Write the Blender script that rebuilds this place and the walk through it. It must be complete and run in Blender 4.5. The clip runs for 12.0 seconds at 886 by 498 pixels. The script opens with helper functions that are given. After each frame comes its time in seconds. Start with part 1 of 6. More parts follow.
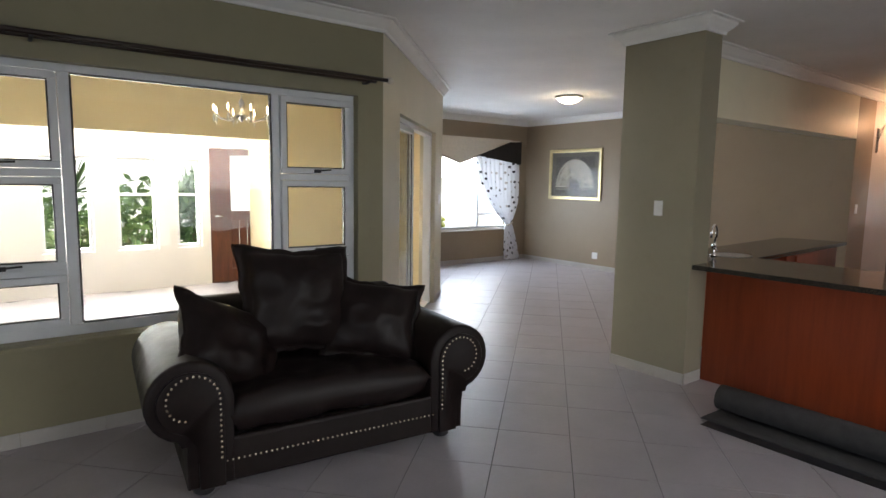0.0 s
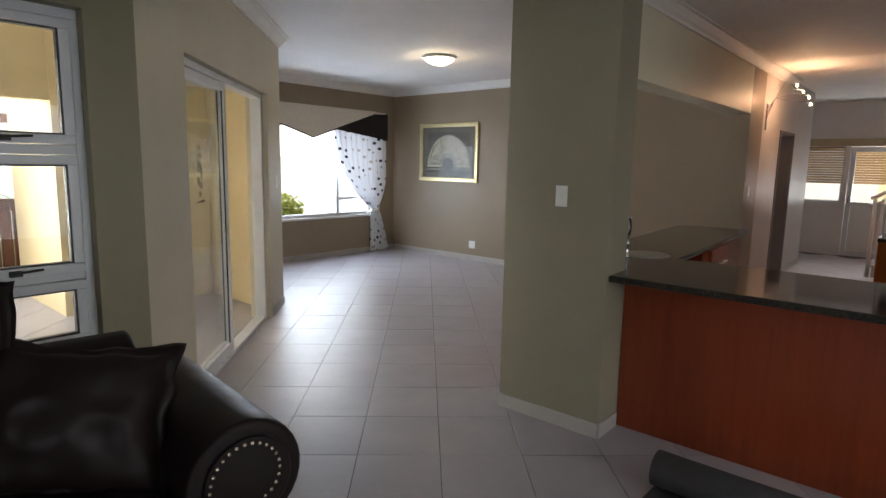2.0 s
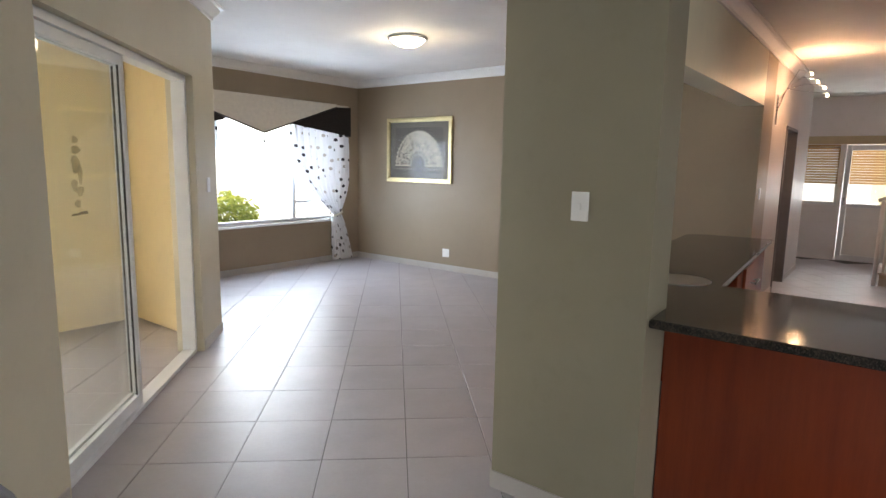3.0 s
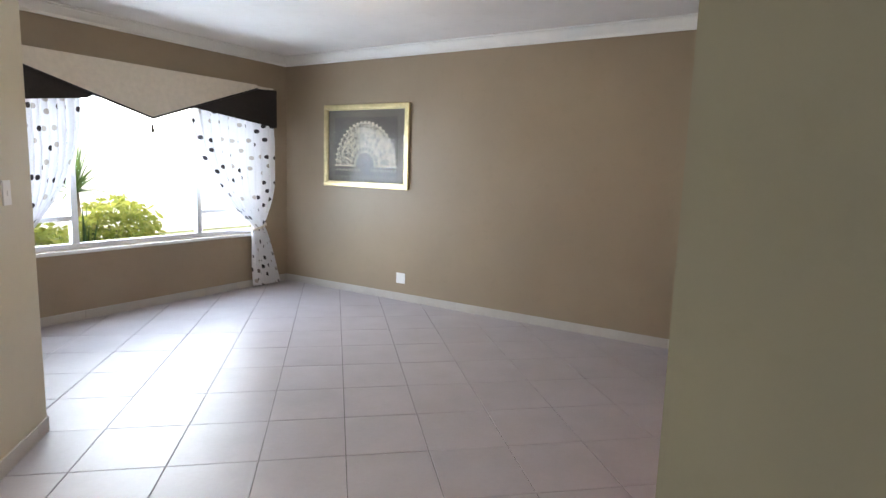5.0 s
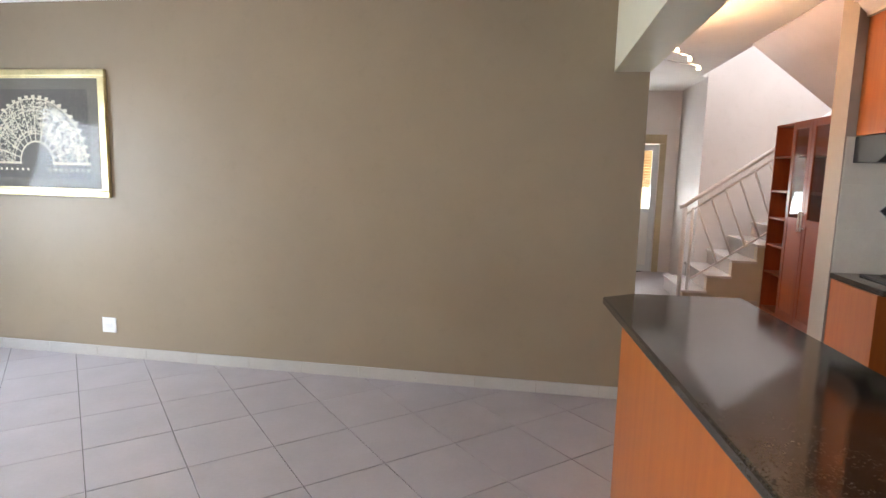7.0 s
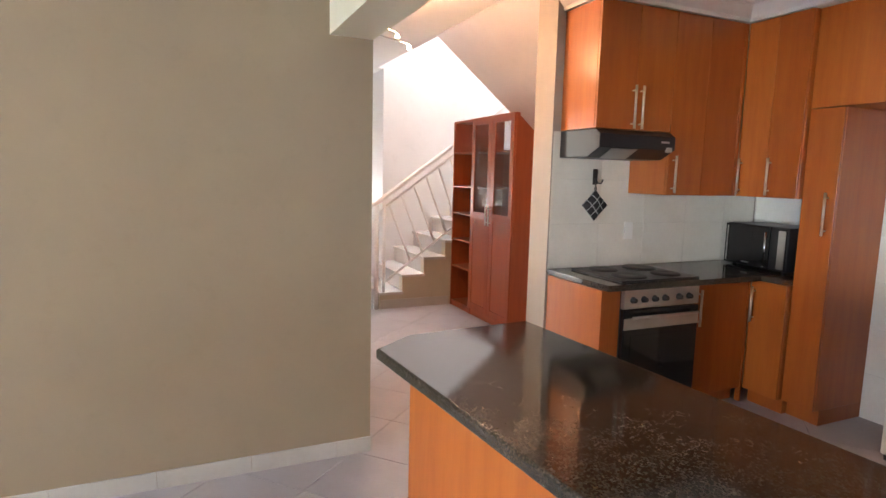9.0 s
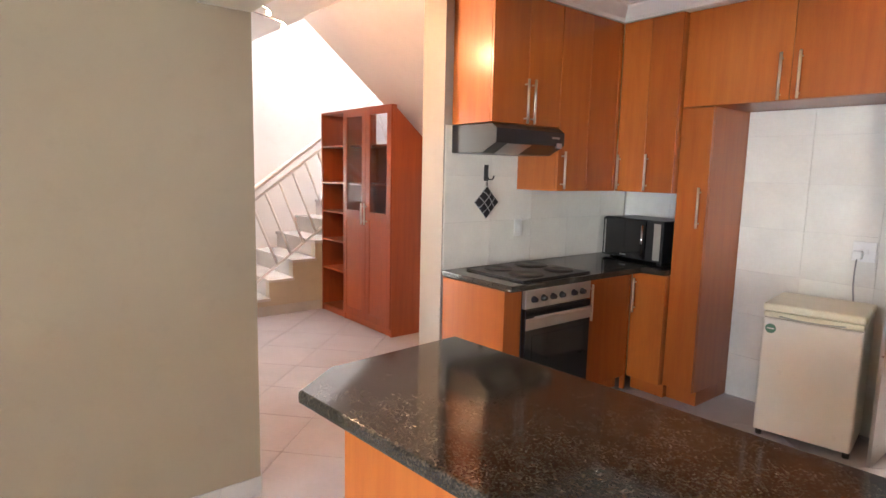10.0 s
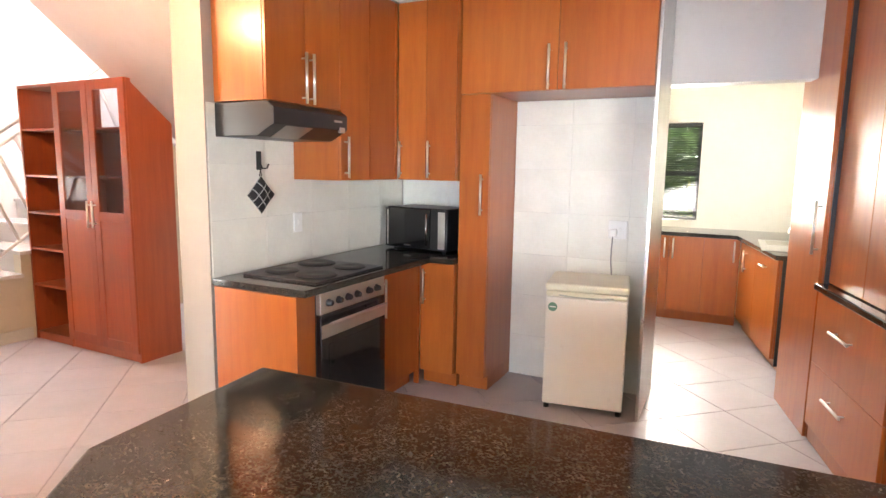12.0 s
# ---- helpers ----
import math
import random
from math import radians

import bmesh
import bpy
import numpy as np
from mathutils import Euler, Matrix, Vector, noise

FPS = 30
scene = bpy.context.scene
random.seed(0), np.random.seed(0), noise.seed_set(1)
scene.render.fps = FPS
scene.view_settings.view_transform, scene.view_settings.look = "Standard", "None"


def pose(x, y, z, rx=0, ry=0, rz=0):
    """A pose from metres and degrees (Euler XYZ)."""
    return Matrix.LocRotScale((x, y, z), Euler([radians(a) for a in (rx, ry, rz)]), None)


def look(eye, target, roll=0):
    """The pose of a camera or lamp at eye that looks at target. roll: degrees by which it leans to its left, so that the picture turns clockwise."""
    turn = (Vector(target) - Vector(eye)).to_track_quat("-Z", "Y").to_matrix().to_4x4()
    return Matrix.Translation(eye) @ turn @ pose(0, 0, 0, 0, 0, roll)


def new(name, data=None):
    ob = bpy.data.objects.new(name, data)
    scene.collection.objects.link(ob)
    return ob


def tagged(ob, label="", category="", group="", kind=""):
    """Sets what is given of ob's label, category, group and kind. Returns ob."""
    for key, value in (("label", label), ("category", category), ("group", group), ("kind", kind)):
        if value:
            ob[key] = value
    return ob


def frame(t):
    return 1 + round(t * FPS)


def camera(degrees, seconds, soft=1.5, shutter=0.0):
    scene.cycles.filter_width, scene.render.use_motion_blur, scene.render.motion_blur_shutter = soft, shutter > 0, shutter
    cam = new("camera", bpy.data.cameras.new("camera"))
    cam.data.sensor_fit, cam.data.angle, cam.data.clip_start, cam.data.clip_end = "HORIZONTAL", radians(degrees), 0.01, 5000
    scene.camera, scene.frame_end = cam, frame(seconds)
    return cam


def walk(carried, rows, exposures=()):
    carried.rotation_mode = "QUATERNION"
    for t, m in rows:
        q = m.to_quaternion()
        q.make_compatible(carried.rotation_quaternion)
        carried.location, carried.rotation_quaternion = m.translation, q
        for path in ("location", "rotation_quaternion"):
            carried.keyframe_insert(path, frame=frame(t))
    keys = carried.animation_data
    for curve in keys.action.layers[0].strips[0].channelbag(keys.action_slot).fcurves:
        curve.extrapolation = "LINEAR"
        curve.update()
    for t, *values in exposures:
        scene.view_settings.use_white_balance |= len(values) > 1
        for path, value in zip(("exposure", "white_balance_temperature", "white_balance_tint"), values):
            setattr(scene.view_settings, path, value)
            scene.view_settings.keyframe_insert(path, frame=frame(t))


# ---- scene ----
cam = camera(75.0, 12.0)
PATH = [
    (0, (0.096, -0.138, 1.557), (1.294, 1.446, 1.326), 0.9),
    (0.5, (0.349, 0.075, 1.546), (1.599, 1.612, 1.27), 0.9),
    (1, (0.632, 0.315, 1.548), (1.954, 1.788, 1.257), 1.0),
    (1.5, (0.928, 0.576, 1.552), (2.355, 1.946, 1.258), 1.1),
    (2, (1.302, 0.867, 1.545), (2.803, 2.157, 1.253), 1.1),
    (2.5, (1.663, 1.196, 1.545), (3.202, 2.44, 1.254), 1.2),
    (3, (2.05, 1.515, 1.536), (3.615, 2.725, 1.245), 1.1),
    (3.2, (2.213, 1.644, 1.53), (3.783, 2.848, 1.241), 1.1),
    (5, (3.42, 2.762, 1.515), (5.102, 3.807, 1.236), 1.8),
    (5.5, (3.79, 2.945, 1.548), (5.524, 3.885, 1.252), 1.4),
    (6, (4.124, 3.009, 1.538), (5.945, 3.789, 1.258), 1.5),
    (6.5, (4.419, 3.156, 1.536), (6.324, 3.7, 1.258), 1.5),
    (7, (4.72, 3.276, 1.534), (6.675, 3.597, 1.26), 1.4),
    (7.5, (5.007, 3.348, 1.531), (6.988, 3.389, 1.256), 1.8),
    (9.3, (5.888, 3.518, 1.517), (7.631, 2.573, 1.254), 1.3),
    (9.5, (5.966, 3.526, 1.526), (7.661, 2.498, 1.258), 1.3),
    (10, (6.146, 3.573, 1.527), (7.689, 2.329, 1.26), 1.3),
    (10.5, (6.282, 3.547, 1.503), (7.662, 2.124, 1.238), 1.1),
    (11, (6.385, 3.482, 1.497), (7.598, 1.913, 1.232), 1.0),
    (11.5, (6.456, 3.446, 1.489), (7.511, 1.768, 1.22), 0.9),
    (12, (6.542, 3.428, 1.496), (7.432, 1.658, 1.219), 0.9),
]
EXPOSURES = [(0, 0.15), (0.8, -0.08), (1.5, -0.25), (2.0, -0.1), (2.5, 0.28), (3.0, 0.46), (5.0, 0.60), (5.5, 0.64), (6.5, 0.95),
             (7.5, 1.25), (9.5, 1.82), (10.5, 2.14), (11.5, 2.40), (12.0, 2.50)]
walk(cam, [(t, look(eye, target, roll)) for t, eye, target, roll in PATH],
     exposures=EXPOSURES)

# ---------------------------------------------------------------- light
world = bpy.data.worlds.new("sky")
scene.world = world
world.use_nodes = True
wn = world.node_tree
wn.nodes.clear()
w_out = wn.nodes.new("ShaderNodeOutputWorld")
w_bg = wn.nodes.new("ShaderNodeBackground")
w_sky = wn.nodes.new("ShaderNodeTexSky")
w_sky.sky_type = "NISHITA"
w_sky.sun_disc = False
w_sky.sun_elevation, w_sky.sun_rotation = radians(45), radians(195)
w_bg.inputs["Strength"].default_value = 0.15
wn.links.new(w_sky.outputs[0], w_bg.inputs[0])
wn.links.new(w_bg.outputs[0], w_out.inputs[0])


def lamp_sun(name, strength, angle, color, elevation, azimuth):
    d = bpy.data.lights.new(name, "SUN")
    d.energy, d.angle, d.color = strength, radians(angle), color
    ob = new(name, d)
    # azimuth: compass direction that the light comes from, 0 is +y, 90 is +x
    a, e = radians(azimuth), radians(elevation)
    src = Vector((math.sin(a) * math.cos(e), math.cos(a) * math.cos(e), math.sin(e)))
    ob.matrix_world = look(src * 20, (0, 0, 0))
    return ob


lamp_sun("sun", 5.0, 0.5, (1.0, 0.95, 0.86), 45, 195)


def lamp_area(name, at, target, sx, sy, watts, color=(1, 1, 1)):
    d = bpy.data.lights.new(name, "AREA")
    d.shape, d.size, d.size_y, d.energy, d.color = "RECTANGLE", sx, sy, watts, color
    ob = new(name, d)
    ob.matrix_world = look(at, target)
    return ob


def lamp_point(name, at, watts, color, radius=0.03):
    d = bpy.data.lights.new(name, "POINT")
    d.energy, d.color, d.shadow_soft_size = watts, color, radius
    ob = new(name, d)
    ob.location = at
    return ob


DAY = (0.93, 0.96, 1.0)
# sky light that comes in by the openings
lamp_area("sky_dining_window", (6.88, 8.62, 1.42), (6.88, 4.0, 1.9), 2.5, 1.35, 128, (0.71, 0.82, 1.0))
# foyer bay fill, from a skylight that is added and unseen
lamp_area("fill_foyer_bay", (0.25, 8.0, 2.80), (0.25, 8.0, 0.0), 5.3, 1.25, 120, (1, 0.98, 0.95))
lamp_area("sky_foyer_windows", (0.3, 8.905, 1.2), (0.3, 4.0, 0.9), 4.2, 1.3, 430, (1, 0.98, 0.95))
# bluish fill from two assumed living room openings, both out of view
lamp_area("sky_living_south_unseen", (3.2, -3.1, 1.3), (3.2, 3.0, 1.4), 2.1, 1.9, 24, (0.74, 0.83, 1.0))
lamp_area("sky_living_west_unseen", (-2.72, -1.4, 1.35), (4.0, 0.6, 1.9), 2.15, 1.65, 34, (0.75, 0.82, 1.0))
lamp_area("sky_hall_door", (14.45, 1.85, 1.1), (9.0, 1.85, 0.8), 0.6, 1.7, 32, DAY)
lamp_area("sky_stairwell", (11.9, 0.4, 5.4), (11.9, 0.4, 0.0), 1.6, 2.0, 46, (1, 0.97, 0.98))
lamp_area("sky_scullery_window", (7.15, -3.345, 1.5), (7.0, 0.0, 1.0), 0.45, 0.95, 27, (1.0, 0.95, 0.86))

# ---------------------------------------------------------------- materials
def mat_base(name):
    m = bpy.data.materials.new(name)
    m.use_nodes = True
    return m, m.node_tree.nodes, m.node_tree.links, m.node_tree.nodes["Principled BSDF"]


def coords(nt, scale=(1, 1, 1), kind="Object"):
    tc = nt.nodes.new("ShaderNodeTexCoord")
    mp = nt.nodes.new("ShaderNodeMapping")
    mp.inputs["Scale"].default_value = scale
    nt.links.new(tc.outputs[kind], mp.inputs["Vector"])
    return mp.outputs[0]


def noise_tex(nt, vec, scale, detail=4, rough=0.55):
    n = nt.nodes.new("ShaderNodeTexNoise")
    n.inputs["Scale"].default_value, n.inputs["Detail"].default_value, n.inputs["Roughness"].default_value = scale, detail, rough
    nt.links.new(vec, n.inputs["Vector"])
    return n.outputs["Fac"]


def ramp(nt, fac, stops):
    r = nt.nodes.new("ShaderNodeValToRGB")
    el = r.color_ramp.elements
    el[0].position, el[1].position = stops[0][0], stops[-1][0]
    el[0].color, el[1].color = (*stops[0][1], 1), (*stops[-1][1], 1)
    for pos, col in stops[1:-1]:
        e = el.new(pos)
        e.color = (*col, 1)
    nt.links.new(fac, r.inputs[0])
    return r.outputs[0]


def bump(nt, height, strength, distance, bsdf):
    b = nt.nodes.new("ShaderNodeBump")
    b.inputs["Strength"].default_value, b.inputs["Distance"].default_value = strength, distance
    nt.links.new(height, b.inputs["Height"])
    nt.links.new(b.outputs[0], bsdf.inputs["Normal"])


def mix(nt, a, b, fac, mode="MIX"):
    m = nt.nodes.new("ShaderNodeMix")
    m.data_type, m.blend_type = "RGBA", mode
    for sock, val in ((m.inputs[0], fac), (m.inputs[6], a), (m.inputs[7], b)):
        if isinstance(val, (int, float)):
            sock.default_value = val
        elif isinstance(val, tuple):
            sock.default_value = (*val, 1)
        else:
            nt.links.new(val, sock)
    return m.outputs[2]


def tint(c, k):
    return tuple(min(1.0, v * k) for v in c)


def plain(name, col, rough=0.5, metal=0.0, vary=0.08, scale=6.0, grain=120.0, bumps=0.06, spec=0.5, coat=0.0):
    """A paint, plastic or metal with slow and fine variation."""
    m, n, l, b = mat_base(name)
    nt = m.node_tree
    v = coords(nt)
    slow = ramp(nt, noise_tex(nt, v, scale, 3), [(0.3, tint(col, 1 - vary)), (0.7, tint(col, 1 + vary))])
    l.new(slow, b.inputs["Base Color"])
    fine = noise_tex(nt, v, grain, 2)
    rr = nt.nodes.new("ShaderNodeMapRange")
    rr.inputs["To Min"].default_value, rr.inputs["To Max"].default_value = max(0.02, rough - 0.06), min(1, rough + 0.06)
    l.new(noise_tex(nt, v, scale * 2.3, 4), rr.inputs["Value"])
    l.new(rr.outputs[0], b.inputs["Roughness"])
    b.inputs["Metallic"].default_value = metal
    b.inputs["Specular IOR Level"].default_value = spec
    b.inputs["Coat Weight"].default_value = coat
    if bumps:
        bump(nt, fine, bumps, 0.002, b)
    return m


def wall_paint(name, col, rough=0.45):
    """Rolled satin wall paint over slightly uneven plaster."""
    m, n, l, b = mat_base(name)
    nt = m.node_tree
    v = coords(nt)
    slow = noise_tex(nt, v, 1.3, 3)
    c = ramp(nt, slow, [(0.3, tint(col, 0.95)), (0.7, tint(col, 1.05))])
    scuff = ramp(nt, noise_tex(nt, v, 9, 5, 0.7), [(0.55, (1, 1, 1)), (0.8, (0.93, 0.93, 0.92))])
    l.new(mix(nt, c, scuff, 1.0, "MULTIPLY"), b.inputs["Base Color"])
    b.inputs["Roughness"].default_value = rough
    b.inputs["Specular IOR Level"].default_value = 0.35
    add = nt.nodes.new("ShaderNodeMath")
    add.operation = "MULTIPLY_ADD"
    l.new(noise_tex(nt, v, 260, 2), add.inputs[0])
    add.inputs[1].default_value = 0.25
    l.new(noise_tex(nt, v, 7, 3), add.inputs[2])
    bump(nt, add.outputs[0], 0.18, 0.004, b)
    return m


def wood(name, dark, light, rough=0.32, along="z", scale=1.0):
    """Stained cherry veneer with long grain."""
    m, n, l, b = mat_base(name)
    nt = m.node_tree
    k = {"x": (1.2, 14, 14), "y": (14, 1.2, 14), "z": (14, 14, 1.2)}[along]
    oi = nt.nodes.new("ShaderNodeObjectInfo")
    tc = nt.nodes.new("ShaderNodeTexCoord")
    off = nt.nodes.new("ShaderNodeVectorMath")
    off.operation = "ADD"
    l.new(tc.outputs["Object"], off.inputs[0])
    rnd = nt.nodes.new("ShaderNodeMath")
    rnd.operation = "MULTIPLY"
    rnd.inputs[1].default_value = 20
    l.new(oi.outputs["Random"], rnd.inputs[0])
    l.new(rnd.outputs[0], off.inputs[1])
    mp = nt.nodes.new("ShaderNodeMapping")
    mp.inputs["Scale"].default_value = tuple(a * scale for a in k)
    l.new(off.outputs[0], mp.inputs["Vector"])
    v = mp.outputs[0]
    g = noise_tex(nt, v, 1.6, 6, 0.6)
    base = ramp(nt, g, [(0.28, dark), (0.5, tuple((a + c) / 2 for a, c in zip(dark, light))), (0.75, light)])
    pore = ramp(nt, noise_tex(nt, v, 9, 3, 0.7), [(0.42, (0.72, 0.66, 0.62)), (0.56, (1, 1, 1))])
    col = mix(nt, base, pore, 0.12, "MULTIPLY")
    shade = ramp(nt, oi.outputs["Random"], [(0, (0.84, 0.80, 0.72)), (1, (1.05, 1.12, 1.05))])
    l.new(mix(nt, col, shade, 1.0, "MULTIPLY"), b.inputs["Base Color"])
    b.inputs["Roughness"].default_value = rough
    b.inputs["Specular IOR Level"].default_value = 0.45
    b.inputs["Coat Weight"].default_value = 0.28
    b.inputs["Coat Roughness"].default_value = 0.18
    bump(nt, g, 0.05, 0.001, b)
    return m


def granite(name):
    m, n, l, b = mat_base(name)
    nt = m.node_tree
    v = coords(nt)
    vo = nt.nodes.new("ShaderNodeTexVoronoi")
    vo.inputs["Scale"].default_value = 260
    l.new(v, vo.inputs["Vector"])
    sep = nt.nodes.new("ShaderNodeSeparateColor")
    l.new(vo.outputs["Color"], sep.inputs[0])
    fleck = ramp(nt, sep.outputs[0], [(0.0, (0.016, 0.016, 0.015)), (0.45, (0.030, 0.028, 0.025)), (0.75, (0.052, 0.046, 0.038)), (0.97, (0.078, 0.067, 0.054))])
    cloud = ramp(nt, noise_tex(nt, v, 14, 4), [(0.35, (0.7, 0.7, 0.7)), (0.7, (1.25, 1.15, 1.05))])
    l.new(mix(nt, fleck, cloud, 1.0, "MULTIPLY"), b.inputs["Base Color"])
    rr = ramp(nt, noise_tex(nt, v, 5, 4), [(0.3, (0.065,) * 3), (0.7, (0.11,) * 3)])
    l.new(rr, b.inputs["Roughness"])
    b.inputs["Specular IOR Level"].default_value = 0.50
    return m


def floor_tile(name, col, rough=0.3):
    """Glazed ceramic with a cloudy print; each tile differs a little."""
    m, n, l, b = mat_base(name)
    nt = m.node_tree
    oi = nt.nodes.new("ShaderNodeObjectInfo")
    geo = nt.nodes.new("ShaderNodeNewGeometry")
    rs = nt.nodes.new("ShaderNodeMath")
    rs.operation = "ADD"
    l.new(oi.outputs["Random"], rs.inputs[0])
    l.new(geo.outputs["Random Per Island"], rs.inputs[1])
    fr = nt.nodes.new("ShaderNodeMath")
    fr.operation = "FRACT"
    l.new(rs.outputs[0], fr.inputs[0])
    pos = nt.nodes.new("ShaderNodeVectorMath")
    pos.operation = "MULTIPLY_ADD"
    l.new(fr.outputs[0], pos.inputs[0])
    pos.inputs[1].default_value = (7, 5, 3)
    l.new(geo.outputs["Position"], pos.inputs[2])
    cloud = ramp(nt, noise_tex(nt, pos.outputs[0], 3.5, 3, 0.5), [(0.25, tint(col, 0.90)), (0.8, tint(col, 1.05))])
    speck = ramp(nt, noise_tex(nt, pos.outputs[0], 45, 3, 0.7), [(0.35, (0.97, 0.965, 0.96)), (0.6, (1, 1, 1))])
    tone = ramp(nt, fr.outputs[0], [(0, (0.96, 0.955, 0.95)), (1, (1, 1, 1))])
    l.new(mix(nt, mix(nt, cloud, speck, 1.0, "MULTIPLY"), tone, 1.0, "MULTIPLY"), b.inputs["Base Color"])
    rr = ramp(nt, noise_tex(nt, geo.outputs["Position"], 3.1, 4, 0.65), [(0.25, (rough - 0.02,) * 3), (0.8, (rough + 0.03,) * 3)])
    l.new(rr, b.inputs["Roughness"])
    b.inputs["Specular IOR Level"].default_value = 0.5
    bump(nt, noise_tex(nt, geo.outputs["Position"], 9, 3), 0.06, 0.004, b)
    return m


def leather(name):
    m, n, l, b = mat_base(name)
    nt = m.node_tree
    v = coords(nt)
    c = ramp(nt, noise_tex(nt, v, 5, 5, 0.65), [(0.3, (0.010, 0.006, 0.0055)), (0.6, (0.014, 0.009, 0.008)), (0.8, (0.021, 0.013, 0.011))])
    l.new(c, b.inputs["Base Color"])
    rr = ramp(nt, noise_tex(nt, v, 8, 4), [(0.3, (0.40,) * 3), (0.7, (0.54,) * 3)])
    l.new(rr, b.inputs["Roughness"])
    vo = nt.nodes.new("ShaderNodeTexVoronoi")
    vo.inputs["Scale"].default_value = 170
    vo.feature = "DISTANCE_TO_EDGE"
    l.new(v, vo.inputs["Vector"])
    add = nt.nodes.new("ShaderNodeMath")
    add.operation = "MULTIPLY_ADD"
    l.new(vo.outputs["Distance"], add.inputs[0])
    add.inputs[1].default_value = 0.5
    l.new(noise_tex(nt, v, 11, 4, 0.6), add.inputs[2])
    bump(nt, add.outputs[0], 0.22, 0.004, b)
    b.inputs["Specular IOR Level"].default_value = 0.22
    return m


def glass(name, tintc=(1, 1, 1), rough=0.0, shine=1.0):
    m, n, l, b = mat_base(name)
    nt = m.node_tree
    out = n["Material Output"]
    n.remove(b)
    tr = n.new("ShaderNodeBsdfTransparent")
    tr.inputs[0].default_value = (*tintc, 1)
    gl = n.new("ShaderNodeBsdfGlossy")
    gl.inputs["Roughness"].default_value = rough
    lw = n.new("ShaderNodeLayerWeight")
    lw.inputs[0].default_value = 0.5
    pw = n.new("ShaderNodeMath")
    pw.operation = "POWER"
    pw.inputs[1].default_value = 4.5
    l.new(lw.outputs["Facing"], pw.inputs[0])
    fr = n.new("ShaderNodeMath")
    fr.operation = "MULTIPLY_ADD"
    fr.inputs[1].default_value, fr.inputs[2].default_value = 0.55 * shine, 0.03 * shine
    l.new(pw.outputs[0], fr.inputs[0])
    mx = n.new("ShaderNodeMixShader")
    l.new(fr.outputs[0], mx.inputs[0])
    l.new(tr.outputs[0], mx.inputs[1])
    l.new(gl.outputs[0], mx.inputs[2])
    l.new(mx.outputs[0], out.inputs[0])
    return m


def glow(name, col, strength):
    m, n, l, b = mat_base(name)
    b.inputs["Base Color"].default_value = (*col, 1)
    b.inputs["Emission Color"].default_value = (*col, 1)
    b.inputs["Emission Strength"].default_value = strength
    return m


def sheer(name):
    """Thin white voile printed with dark and pale spots."""
    m, n, l, b = mat_base(name)
    nt = m.node_tree
    out = n["Material Output"]
    uv = coords(nt, (1, 1, 1), "UV")
    vo = nt.nodes.new("ShaderNodeTexVoronoi")
    vo.inputs["Scale"].default_value = 6.6
    vo.voronoi_dimensions = "2D"
    vo.inputs["Randomness"].default_value = 0.75
    l.new(uv, vo.inputs["Vector"])
    spot = ramp(nt, vo.outputs["Distance"], [(0.150, (1, 1, 1)), (0.170, (0, 0, 0))])
    sep = nt.nodes.new("ShaderNodeSeparateColor")
    l.new(vo.outputs["Color"], sep.inputs[0])
    spotcol = ramp(nt, sep.outputs[0], [(0.0, (0.02, 0.018, 0.02)), (0.55, (0.03, 0.025, 0.03)), (0.62, (0.42, 0.38, 0.34)), (1.0, (0.55, 0.5, 0.45))])
    col = mix(nt, (0.82, 0.82, 0.84), spotcol, spot)
    l.new(col, b.inputs["Base Color"])
    b.inputs["Roughness"].default_value = 0.8
    tl = n.new("ShaderNodeBsdfTranslucent")
    l.new(col, tl.inputs[0])
    mx = n.new("ShaderNodeMixShader")
    mx.inputs[0].default_value = 0.07
    l.new(b.outputs[0], mx.inputs[1])
    l.new(tl.outputs[0], mx.inputs[2])
    l.new(mx.outputs[0], out.inputs[0])
    weave = noise_tex(nt, uv, 400, 1)
    bump(nt, weave, 0.1, 0.001, b)
    return m


TAUPE = wall_paint("taupe_wall_paint", (0.306, 0.240, 0.165))
OLIVE = wall_paint("grey_olive_wall_paint", (0.288, 0.260, 0.166))
CREAM = wall_paint("cream_wall_paint", (0.72, 0.68, 0.52))
YELLOW = wall_paint("pale_yellow_wall_paint", (0.80, 0.68, 0.43))
WHITEWALL = wall_paint("white_wall_paint", (0.78, 0.75, 0.74))
CEIL = wall_paint("ceiling_paint", (0.84, 0.82, 0.79), 0.7)
CORN = plain("white_cornice_plaster", (0.8, 0.79, 0.76), 0.6, vary=0.03)
TILE = floor_tile("pale_grey_floor_tile", (0.425, 0.395, 0.415), 0.41)
WALLGROUT = plain("pale_wall_grout", (0.70, 0.69, 0.64), 0.9, vary=0.05)
GROUT = plain("grey_grout", (0.11, 0.105, 0.10), 0.9, vary=0.2, scale=20)
SKIRT = floor_tile("skirting_tile", (0.50, 0.475, 0.445), 0.35)
SPLASH = floor_tile("glossy_wall_tile", (0.82, 0.81, 0.75), 0.16)
CHERRY = wood("cherry_veneer", (0.36, 0.082, 0.013), (0.44, 0.122, 0.020))
REDWOOD = wood("red_mahogany_veneer", (0.24, 0.038, 0.011), (0.33, 0.062, 0.018), 0.38)
DOORWOOD = wood("dark_meranti", (0.060, 0.011, 0.004), (0.12, 0.026, 0.008), 0.5)
GRANITE = granite("dark_speckled_granite")
LEATHER = leather("dark_brown_leather")
ALU = plain("white_powder_coated_aluminium", (0.70, 0.72, 0.74), 0.35, vary=0.03)
CHROME = plain("chrome", (0.75, 0.75, 0.76), 0.12, 1.0, vary=0.03, bumps=0)
